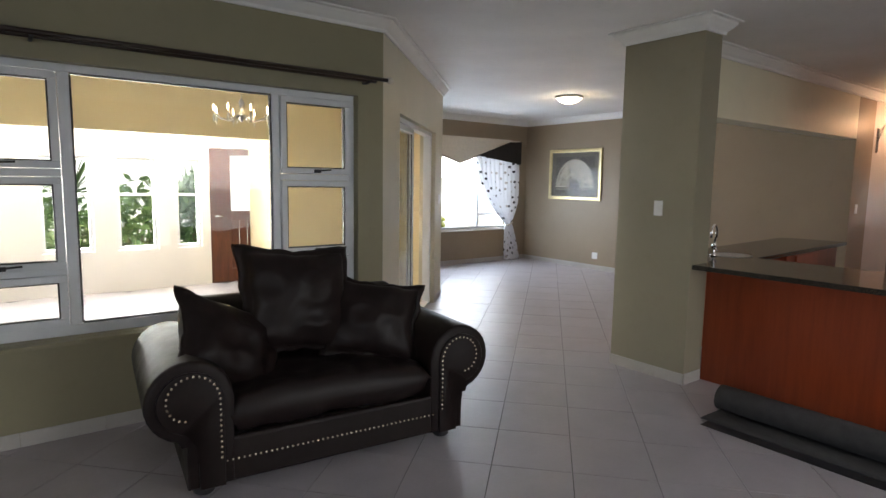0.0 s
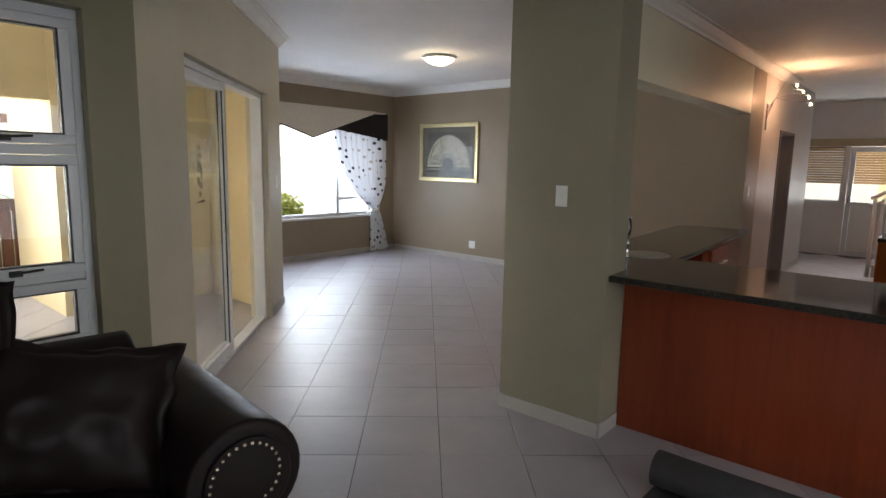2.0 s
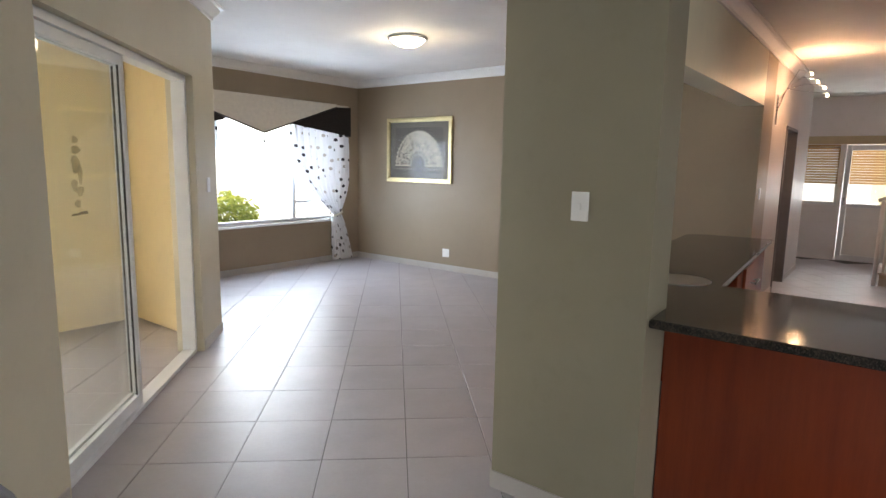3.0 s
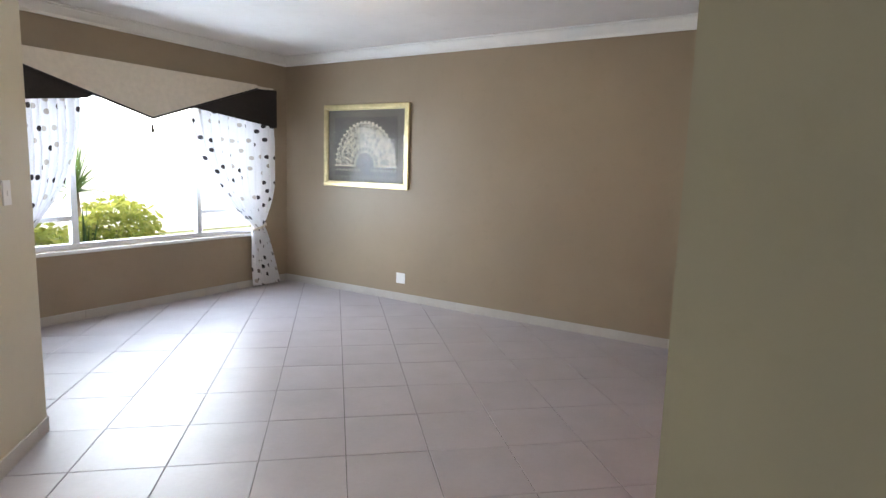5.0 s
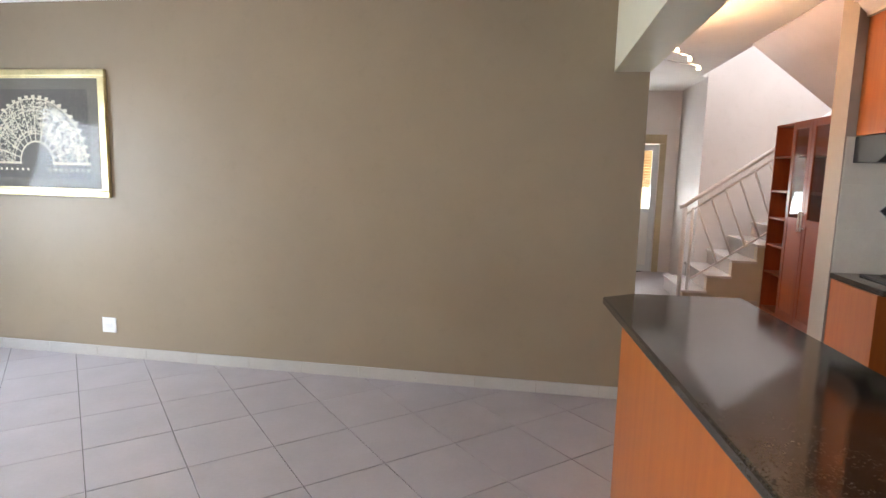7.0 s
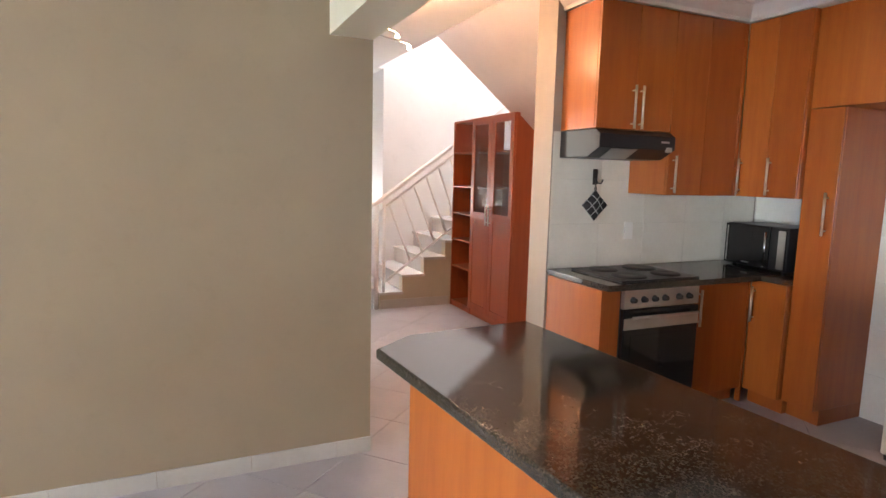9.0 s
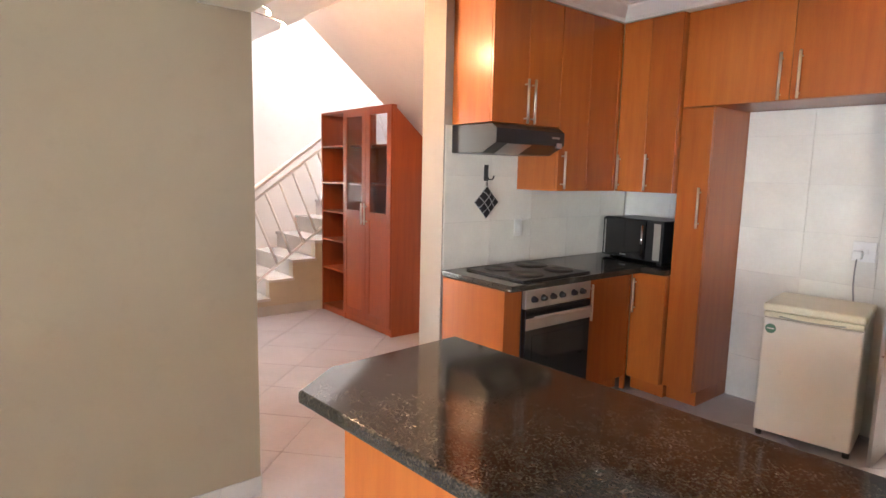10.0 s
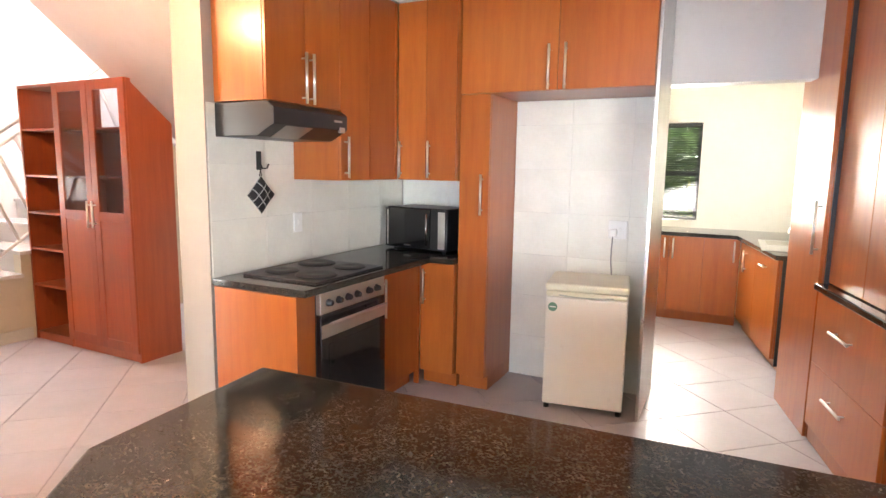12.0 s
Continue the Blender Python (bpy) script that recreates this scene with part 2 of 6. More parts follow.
BRUSHED = plain("brushed_nickel", (0.78, 0.74, 0.66), 0.42, 1.0, vary=0.05)
BLACK = plain("black_enamel", (0.012, 0.012, 0.014), 0.33, vary=0.1)
BLACKMATT = plain("black_matt_metal", (0.02, 0.02, 0.022), 0.45, vary=0.1)
STEEL = plain("brushed_steel", (0.55, 0.54, 0.52), 0.3, 1.0, vary=0.06)
WHITEPL = plain("white_plastic", (0.8, 0.8, 0.78), 0.35, vary=0.02)
FRIDGE = plain("cream_white_enamel", (0.88, 0.86, 0.79), 0.3, vary=0.02)
RAIL = plain("white_painted_steel", (0.80, 0.76, 0.74), 0.4, vary=0.04)
GLASS = glass("clear_glass", (0.97, 0.985, 0.98))
DARKGLASS = plain("black_oven_glass", (0.006, 0.006, 0.007), 0.06, vary=0.1, bumps=0)
GOLD = plain("champagne_gold_frame", (0.62, 0.52, 0.28), 0.35, 0.75, vary=0.12, scale=18)
CARPET = plain("grey_carpet", (0.05, 0.047, 0.047), 0.95, vary=0.15, scale=14, grain=500, bumps=0.5)
BLACKCLOTH = plain("black_brown_fabric", (0.016, 0.011, 0.010), 0.7, vary=0.2, scale=30, bumps=0.2)
CREAMCLOTH = plain("cream_fabric", (0.66, 0.60, 0.50), 0.8, vary=0.05, scale=20, bumps=0.2)
SHEER = sheer("spotted_voile")
BRASS = plain("pale_brass_studs", (0.75, 0.68, 0.52), 0.25, 1.0, vary=0.05)

# ---------------------------------------------------------------- mesh helpers
def add_box(bm, x0, y0, z0, x1, y1, z1, bevel=0.0, mi=0):
    vs = [bm.verts.new(p) for p in ((x0, y0, z0), (x1, y0, z0), (x1, y1, z0), (x0, y1, z0), (x0, y0, z1), (x1, y0, z1), (x1, y1, z1), (x0, y1, z1))]
    fs = [bm.faces.new([vs[i] for i in f]) for f in ((3, 2, 1, 0), (4, 5, 6, 7), (0, 1, 5, 4), (1, 2, 6, 5), (2, 3, 7, 6), (3, 0, 4, 7))]
    for f in fs:
        f.material_index = mi
    if bevel:
        edges = {e for f in fs for e in f.edges}
        bmesh.ops.bevel(bm, geom=list(edges), offset=bevel, segments=2, affect="EDGES", profile=0.5)
    return vs


def box(x0, y0, z0, x1, y1, z1, bevel=0.0):
    bm = bmesh.new()
    add_box(bm, x0, y0, z0, x1, y1, z1, bevel)
    return bm


def tube(points, radius, segs=10, caps=True, bm=None):
    """A round bar along a line of points; radius may be one value or one a point."""
    bm = bm or bmesh.new()
    pts = [Vector(p) for p in points]
    rad = radius if isinstance(radius, (list, tuple)) else [radius] * len(pts)
    rings, side = [], None
    for i, p in enumerate(pts):
        d = (pts[min(i + 1, len(pts) - 1)] - pts[max(i - 1, 0)]).normalized()
        if side is None:
            side = d.orthogonal().normalized()
        side = (side - d * side.dot(d)).normalized()
        up = d.cross(side)
        rings.append([bm.verts.new(p + (side * math.cos(a) + up * math.sin(a)) * rad[i]) for a in (2 * math.pi * k / segs for k in range(segs))])
    for a, b in zip(rings, rings[1:]):
        for k in range(segs):
            bm.faces.new((a[k], a[(k + 1) % segs], b[(k + 1) % segs], b[k])).smooth = True
    if caps:
        bm.faces.new(rings[0][::-1])
        bm.faces.new(rings[-1])
    return bm


def lathe(profile, segs=24, at=(0, 0, 0), axis="z", bm=None):
    """A turned shape: profile of (radius, height)."""
    bm = bm or bmesh.new()
    turn = {"z": Matrix(), "x": Matrix.Rotation(radians(90), 4, "Y"), "y": Matrix.Rotation(radians(-90), 4, "X")}[axis]
    rings = []
    for r, h in profile:
        rings.append([bm.verts.new(Vector(at) + turn @ Vector((r * math.cos(a), r * math.sin(a), h))) for a in (2 * math.pi * k / segs for k in range(segs))])
    for a, b in zip(rings, rings[1:]):
        for k in range(segs):
            bm.faces.new((a[k], a[(k + 1) % segs], b[(k + 1) % segs], b[k])).smooth = True
    bm.faces.new(rings[0][::-1])
    bm.faces.new(rings[-1])
    return bm


def prism(outline, z0, z1, bm=None, bevel=0.0):
    """An upright prism over a counter-clockwise outline of (x, y)."""
    bm = bm or bmesh.new()
    lo = [bm.verts.new((x, y, z0)) for x, y in outline]
    hi = [bm.verts.new((x, y, z1)) for x, y in outline]
    fs = [bm.faces.new(lo[::-1]), bm.faces.new(hi)]
    n = len(lo)
    for i in range(n):
        fs.append(bm.faces.new((lo[i], lo[(i + 1) % n], hi[(i + 1) % n], hi[i])))
    if bevel:
        bmesh.ops.bevel(bm, geom=list({e for f in fs[:2] for e in f.edges}), offset=bevel, segments=3, affect="EDGES", profile=0.5)
    return bm


def finish(name, bm, mats, smooth=False):
    me = bpy.data.meshes.new(name)
    bmesh.ops.recalc_face_normals(bm, faces=bm.faces[:])
    if smooth:
        for f in bm.faces:
            f.smooth = True
    bm.to_mesh(me)
    bm.free()
    for m in mats if isinstance(mats, (list, tuple)) else [mats]:
        me.materials.append(m)
    return me


def part(name, bm, material, parent, label="", smooth=False):
    ob = new(name, finish(name, bm, material, smooth))
    ob.parent = parent
    return tagged(ob, label)


def thing(name, at, label, category, group="", rz=0.0):
    ob = new(name)
    ob.empty_display_size = 0.1
    ob.matrix_world = pose(*at, 0, 0, rz)
    return tagged(ob, label, category, group)


def solid(name, bm, material, label, category, group="", at=None, rz=0.0, smooth=False):
    ob = new(name, finish(name, bm, material, smooth))
    if at:
        ob.matrix_world = pose(*at, 0, 0, rz)
    return tagged(ob, label, category, group)


def setting(name, bm, material, label, category):
    ob = new(name, finish(name, bm, material))
    return tagged(ob, label, category, "", "structure")


# ---------------------------------------------------------------- structure
CEILING = 2.80


def wall(name, p, q, t, material, openings=(), z0=-0.02, z1=CEILING, back=None, label="", trim_mat=None):
    """A wall from p to q whose body lies to the left; openings are (from, to, sill, head) along it."""
    p, q = Vector(p), Vector(q)
    d = q - p
    length = d.length
    d.normalize()
    left = Vector((-d.y, d.x))
    cuts = sorted({0.0, length, *(s for o in openings for s in o[:2])})
    bm = bmesh.new()

    def piece(s0, s1, a, b):
        c = [p + d * s0, p + d * s1, p + d * s1 + left * t, p + d * s0 + left * t]
        prism([(v.x, v.y) for v in c], a, b, bm)

    for s0, s1 in zip(cuts, cuts[1:]):
        hole = [o for o in openings if o[0] <= s0 + 1e-6 and o[1] >= s1 - 1e-6]
        if not hole:
            piece(s0, s1, z0, z1)
        else:
            if hole[0][2] > z0 + 0.03:
                piece(s0, s1, z0, hole[0][2])
            if hole[0][3] < z1 - 0.01:
                piece(s0, s1, hole[0][3], z1)
    mats = [material, back or material]
    bm.normal_update()
    bmesh.ops.recalc_face_normals(bm, faces=bm.faces[:])
    for f in bm.faces:
        if f.normal.xy.dot(left) > 0.7:
            f.material_index = 1
    return setting(name, bm, mats, label or "painted plaster wall", "wall")


KHAKI = wall_paint("pale_khaki_wall_paint", (0.60, 0.55, 0.42))
STONE = wall_paint("pale_stone_wall_paint", (0.60, 0.565, 0.54))
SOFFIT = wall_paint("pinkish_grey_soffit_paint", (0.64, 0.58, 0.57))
POST = wall_paint("khaki_grey_wall_paint", (0.37, 0.335, 0.29))
WARMWHITE = wall_paint("warm_white_wall_paint", (0.78, 0.75, 0.66))

A, B = (2.5, 3.85), (4.85, 6.2)
R2 = math.sqrt(2)
# living room
wall("wall_living_window", (-2.6, 3.85), A, 0.2, OLIVE, [(1.1, 4.88, 0.60, 2.20)], back=YELLOW, label="grey olive wall round a wide window")
wall("wall_sliding_door", A, B, 0.2, KHAKI, [(0.63, 2.74, 0.0, 2.16)], back=YELLOW, label="pale khaki wall round a sliding door")
# west and south openings are unseen, assumed as the way in for that fill
wall("wall_living_west", (-2.6, -3.0), (-2.6, 3.85), 0.2, OLIVE, [(0.5, 2.7, 0.5, 2.2)], label="olive wall with an assumed wide opening, out of view")
wall("wall_living_south", (4.6, -3.0), (-2.6, -3.0), 0.2, OLIVE, [(0.3, 2.5, 0.3, 2.3)], label="olive wall with an assumed wide opening, out of view")
wall("wall_living_east", (4.6, -0.8), (4.6, -3.0), 0.2, OLIVE)
# dining room
wall("wall_dining_west", B, (4.85, 8.4), 0.28, TAUPE, back=YELLOW)
wall("wall_dining_window", (4.57, 8.4), (8.86, 8.4), 0.22, TAUPE, [(0.95, 3.68, 0.66, 2.12)], label="taupe wall round a wide window")
wall("wall_picture", (8.66, 8.4), (8.66, 2.62), 0.6, TAUPE, label="long bare taupe wall with one picture")
wall("wall_hall", (9.26, 2.62), (12.6, 2.62), 0.2, STONE, [(1.0, 1.95, 0.0, 2.08)], label="pale stone hall wall with a doorway")
# hall, stairwell
wall("wall_hall_end", (14.2, 3.4), (14.2, 1.08), 0.2, WHITEWALL, [(0.45, 1.12, 0.96, 2.0), (1.18, 1.92, 0.0, 2.0)], label="pale wall with a window and a sliding door")
wall("wall_hall_recess", (12.6, 2.82), (12.6, 3.4), 0.2, STONE)
wall("wall_hall_recess_back", (12.4, 3.4), (14.4, 3.4), 0.2, STONE)
wall("wall_room_beyond", (10.0, 4.3), (11.6, 4.3), 0.15, STONE)
wall("wall_stairs_return", (14.2, 1.2), (13.05, 1.2), 0.12, WHITEWALL, z1=5.6)
wall("wall_stairs", (12.85, 1.2), (12.85, -1.4), 0.2, WHITEWALL, z1=5.6, label="white stairwell wall")
wall("wall_stairs_south", (12.85, -1.4), (9.2, -1.4), 0.2, WHITEWALL, z1=5.6)
# kitchen
wall("wall_cooker", (8.97, 1.31), (8.97, -0.65), 0.22, POST, label="stub wall behind the cooker")
wall("wall_kitchen_back", (9.19, -0.65), (6.14, -0.65), 0.15, STONE, [(2.21, 3.05, 0.0, 2.05)], label="kitchen wall with a doorway to the scullery")
wall("wall_kitchen_units", (6.135, -0.92), (4.6, -0.92), 0.12, STONE)
wall("wall_kitchen_west", (4.6, -0.92), (4.6, -1.2), 0.2, STONE)
# scullery
wall("wall_scullery_back", (8.4, -3.35), (5.3, -3.35), 0.2, WARMWHITE, [(1.0, 1.5, 0.98, 2.02)])
wall("wall_scullery_east", (8.4, -0.8), (8.4, -3.35), 0.15, WARMWHITE)
wall("wall_scullery_west", (5.6, -3.35), (5.6, -0.92), 0.15, WARMWHITE)
# foyer, with a bright bay under a skylight added to light it
FOYER_WINDOWS = ((-1.7, -1.1), (-0.75, -0.15), (0.42, 1.0), (1.28, 1.78), (2.02, 2.36))
setting("bulkhead_foyer", box(-2.6, 7.2, 2.06, 3.06, 7.35, CEILING - 0.001), YELLOW, "pale yellow dropped beam in front of the entrance bay", "beam")
setting("wall_foyer_jamb", box(3.062, 7.2, -0.01, 4.565, 8.695, CEILING - 0.002), YELLOW, "pale yellow wall beside the entrance bay", "wall")
wall("wall_foyer_back", (-2.6, 8.7), (4.57, 8.7), 0.2, WHITEWALL, [(a + 2.6, b + 2.6, 0.56, 1.82) for a, b in FOYER_WINDOWS] + [(5.08, 6.05, 0.0, 2.0)], label="white wall round narrow windows and the front door")
wall("wall_foyer_west", (-2.6, 4.05), (-2.6, 8.7), 0.2, YELLOW)

# column and beam over the counter
setting("column", box(4.264, 2.22, -0.02, 4.51, 2.905, CEILING), wall_paint("greyer_olive_wall_paint", (0.292, 0.262, 0.186)), "grey olive square column", "column")
setting("beam", box(4.51, 2.62, 2.175, 8.66, 2.84, CEILING), CREAM, "cream painted beam over the counter", "beam")

# ceilings
bm = bmesh.new()
add_box(bm, -2.8, -3.2, CEILING, 10.9, 7.35, CEILING + 0.15)
add_box(bm, 3.06, 7.35, CEILING, 10.9, 8.9, CEILING + 0.15)
add_box(bm, -2.8, 8.7, CEILING, 3.06, 8.9, CEILING + 0.15)
add_box(bm, 10.9, 1.34, CEILING, 14.4, 8.9, CEILING + 0.15)
add_box(bm, 12.86, 1.06, CEILING, 14.4, 1.34, CEILING + 0.15)
add_box(bm, 10.9, -3.6, CEILING, 14.4, -1.4, CEILING + 0.15)
add_box(bm, 5.3, -3.6, CEILING, 9.2, -3.2, CEILING + 0.15)
setting("ceiling", bm, CEIL, "white plaster ceiling", "ceiling")
setting("stairwell_ceiling", box(9.2, -1.6, 5.6, 14.4, 1.7, 5.7), CEIL, "high white stairwell ceiling", "ceiling")
bm = bmesh.new()
add_box(bm, 10.9, 1.28, CEILING + 0.002, 13.05, 1.338, 5.6)
add_box(bm, 10.78, -1.4, CEILING + 0.152, 10.898, 1.34, 5.6)
setting("wall_upper_landing", bm, WHITEWALL, "white upper walls of the stairwell", "wall")
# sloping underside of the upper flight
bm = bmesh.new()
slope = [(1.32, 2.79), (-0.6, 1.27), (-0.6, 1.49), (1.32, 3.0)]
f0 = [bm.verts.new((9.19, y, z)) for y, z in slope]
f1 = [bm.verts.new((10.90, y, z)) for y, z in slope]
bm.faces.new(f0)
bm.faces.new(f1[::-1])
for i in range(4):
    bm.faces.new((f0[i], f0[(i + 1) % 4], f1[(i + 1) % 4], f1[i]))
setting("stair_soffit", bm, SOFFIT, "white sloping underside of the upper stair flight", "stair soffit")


def cornice(name, path, top=CEILING):
    """A stepped cove run along the top of walls, the room on the right of the path."""
    prof = [(0.0, -0.105), (0.018, -0.105), (0.022, -0.082), (0.045, -0.062), (0.072, -0.030), (0.078, -0.016), (0.105, -0.012), (0.105, 0.0), (0.0, 0.0)]
    pts = [Vector(p) for p in path]
    rows = []
    for i, p in enumerate(pts):
        d0 = (p - pts[i - 1]).normalized() if i > 0 else None
        d1 = (pts[i + 1] - p).normalized() if i < len(pts) - 1 else None
        n0 = Vector((d0.y, -d0.x)) if d0 else Vector((d1.y, -d1.x))
        n1 = Vector((d1.y, -d1.x)) if d1 else n0
        m = n0 + n1
        m = m / max(0.2, m.dot(n0)) if m.length > 1e-6 else n0
        rows.append([(p.x + m.x * o, p.y + m.y * o, top - 0.002 + h) for o, h in prof])
    bm = bmesh.new()
    vr = [[bm.verts.new(v) for v in r] for r in rows]
    for a, b in zip(vr, vr[1:]):
        for k in range(len(prof)):
            bm.faces.new((a[k], a[(k + 1) % len(prof)], b[(k + 1) % len(prof)], b[k]))
    bm.faces.new(vr[0])
    bm.faces.new(vr[-1][::-1])
    return setting(name, bm, CORN, "white moulded plaster cornice", "cornice")


cornice("cornice_main", [(-2.6, 3.85), A, B, (4.85, 8.4), (8.66, 8.4), (8.66, 2.84), (4.51, 2.84), (4.51, 2.905), (4.264, 2.905), (4.264, 2.22),
                         (4.51, 2.22), (4.51, 2.62), (10.88, 2.62)])
KT = 2.672
bm = prism([(8.97, 1.245), (8.62, 1.245), (8.62, 0.02), (6.985, 0.02), (6.985, -0.64), (8.97, -0.64)], KT - 0.108, CEILING - 0.001)
setting("bulkhead", bm, CEIL, "white bulkhead over the wall cabinets", "bulkhead")
setting("bulkhead_lip", prism([(8.97, 1.36), (8.51, 1.36), (8.51, 0.13), (6.985, 0.13), (6.985, 0.022), (8.618, 0.022), (8.618, 1.247), (8.97, 1.247)], KT, CEILING - 0.001), CEIL, "white bulkhead edge above the cornice", "bulkhead")
cornice("cornice_kitchen", [(8.97, 1.247), (8.618, 1.247), (8.618, 0.022), (6.985, 0.022)], KT)

# ---------------------------------------------------------------- kitchen cabinets
def bar_handle(parent, along, p, length, out, name="handle"):
    """A nickel bar on two posts. along: direction of the bar; out: direction away from the door."""
    p, a, o = Vector(p), Vector(along), Vector(out)
    bm = tube([p + o * 0.032 - a * length / 2, p + o * 0.032 + a * length / 2], 0.0078, 10)
    for s in (-1, 1):
        c = p + a * (s * (length / 2 - 0.03))
        tube([c, c + o * 0.032], 0.0045, 8, bm=bm)
    return part(name, bm, BRUSHED, parent, "brushed nickel bar handle")


FACES = {"-x": (Vector((-1, 0, 0)), 0), "+x": (Vector((1, 0, 0)), 0), "-y": (Vector((0, -1, 0)), 1), "+y": (Vector((0, 1, 0)), 1)}


def cabinet(name, label, b, face, doors, material=None, kick=0.0, group="", shelf_open=False, category="cabinet"):
    """A carcass in the box b with doors on one face. doors: (from, to, bottom, top, handle) along the face; handle is None or (along, height, length, 'v' or 'h')."""
    material = material or CHERRY
    x0, y0, z0, x1, y1, z1 = b
    out, ax = FACES[face]
    ob = thing(name, ((x0 + x1) / 2, (y0 + y1) / 2, z0), label, category, group)
    ox, oy, oz = ob.location
    t = 0.019
    lo, hi = [x0, y0, z0 + kick], [x1, y1, z1]
    if out[ax] > 0:
        hi[ax] -= t + 0.001
        front = hi[ax] + 0.001
    else:
        lo[ax] += t + 0.001
        front = lo[ax] - t - 0.001
    part("body", box(lo[0] - ox, lo[1] - oy, lo[2] - oz, hi[0] - ox, hi[1] - oy, hi[2] - oz, 0.0015), material, ob)
    if kick:
        l2, h2 = list(lo), list(hi)
        l2[2], h2[2] = z0, z0 + kick - 0.001
        if out[ax] > 0:
            h2[ax] -= 0.045
        else:
            l2[ax] += 0.045
        part("plinth", box(l2[0] - ox, l2[1] - oy, l2[2] - oz, h2[0] - ox, h2[1] - oy, h2[2] - oz), material, ob)
    g = 0.0018
    for a0, a1, c0, c1, h in doors:
        if ax == 0:
            bb = (front, a0 + g, c0 + g, front + t, a1 - g, c1 - g)
        else:
            bb = (a0 + g, front, c0 + g, a1 - g, front + t, c1 - g)
        d = part("drawer_front" if h and h[3] == "h" else "door", box(bb[0] - ox, bb[1] - oy, bb[2] - oz, bb[3] - ox, bb[4] - oy, bb[5] - oz, 0.002), material, ob)
        if h:
            s, hz, ln, way = h
            surf = front + (t if out[ax] > 0 else 0)
            p = (surf - ox, s - oy, hz - oz) if ax == 0 else (s - ox, surf - oy, hz - oz)
            along = (0, 0, 1) if way == "v" else ((0, 1, 0) if ax == 0 else (1, 0, 0))
            bar_handle(d, along, p, ln, out)
    return ob


# peninsula: panelled base and granite top
pen = thing("peninsula_base", (5.2, 1.2, 0), "red-brown wood panelled base under the granite counter", "kitchen counter base")
part("living_side_panel", box(-0.69, -2.4, 0.0, -0.668, 1.015, 0.912, 0.0015), REDWOOD, pen)


def lean_panel(p, q, t, z0, z1):
    d = (Vector(q) - Vector(p)).normalized()
    n = Vector((-d.y, d.x)) * t
    o = [Vector(p), Vector(q), Vector(q) + n, Vector(p) + n]
    return prism([(v.x, v.y) for v in o], z0, z1)


part("dining_side_panel", lean_panel((-0.685, 1.44), (2.20, 1.655), 0.02, 0.0, 0.912), CHERRY, pen, "orange-brown veneered panel")
part("end_panel", box(2.205, 1.13, 0.0, 2.227, 1.655, 0.912, 0.0015), CHERRY, pen)
part("carcass", prism([(0.75, 1.02), (2.2, 1.10), (2.2, 1.65), (0.75, 1.54)], 0.1, 0.912), REDWOOD, pen)
d = part("drawer_front", lean_panel((0.95, 1.008), (1.55, 1.042), 0.018, 0.62, 0.9), REDWOOD, pen)
bar_handle(d, (1, 0.055, 0), (1.25, 1.02, 0.78), 0.2, (0, -1, 0))
part("drawer_front", lean_panel((0.95, 1.008), (1.55, 1.042), 0.018, 0.12, 0.615), REDWOOD, pen)
part("sink_unit", box(-0.667, -2.4, 0.1, -0.08, 1.0, 0.912), REDWOOD, pen)
top_outline = [(4.28, -1.2), (5.18, -1.2), (5.18, 2.16), (7.66, 2.29), (7.62, 2.80), (7.50, 2.955), (4.516, 2.72), (4.516, 2.215), (4.28, 2.215)]
solid("granite_worktop", prism(top_outline, 0.915, 0.952, bevel=0.008), GRANITE, "dark speckled polished granite worktop on the peninsula", "worktop")

# cooker run
cabinet("base_cabinet", "cherry veneer base cabinet end beside the oven", (8.385, 1.16, 0, 8.96, 1.30, 0.862), "-x", [], kick=0.0)
cabinet("base_cabinet", "cherry veneer base cabinet with one door", (8.43, 0.04, 0, 8.96, 0.55, 0.862), "-x", [(0.04, 0.55, 0.1, 0.862, (0.5, 0.70, 0.24, "v"))], kick=0.1)
cabinet("base_cabinet", "cherry veneer corner base cabinet with one door", (8.17, -0.64, 0, 8.425, 0.02, 0.862), "+y", [(8.17, 8.425, 0.1, 0.862, (8.39, 0.70, 0.24, "v"))], kick=0.1)
solid("granite_worktop", prism([(8.965, 1.305), (8.345, 1.305), (8.345, 0.04), (8.168, 0.04), (8.168, -0.645), (8.965, -0.645)], 0.866, 0.902, bevel=0.006),
      GRANITE, "dark granite worktop on the cooker run", "worktop")
# wall cabinets
cabinet("wall_cabinet", "cherry veneer wall cabinet above the extractor hood", (8.61, 0.66, 1.815, 8.965, 1.25, 2.56), "-x",
        [(0.955, 1.25, 1.815, 2.56, (0.985, 1.95, 0.26, "v")), (0.66, 0.955, 1.815, 2.56, (0.925, 1.95, 0.26, "v"))])
cabinet("wall_cabinet", "cherry veneer wall cabinet with a full height door", (8.61, 0.06, 1.415, 8.965, 0.658, 2.56), "-x",
        [(0.36, 0.658, 1.415, 2.56, (0.62, 1.55, 0.24, "v")), (0.06, 0.36, 1.415, 2.56, None)])
cabinet("wall_cabinet", "tall narrow cherry veneer wall cabinets in the corner", (8.17, -0.64, 1.415, 8.605, 0.03, 2.56), "+y",
        [(8.39, 8.605, 1.415, 2.56, (8.575, 1.55, 0.24, "v")), (8.17, 8.39, 1.415, 2.56, (8.36, 1.55, 0.24, "v"))])
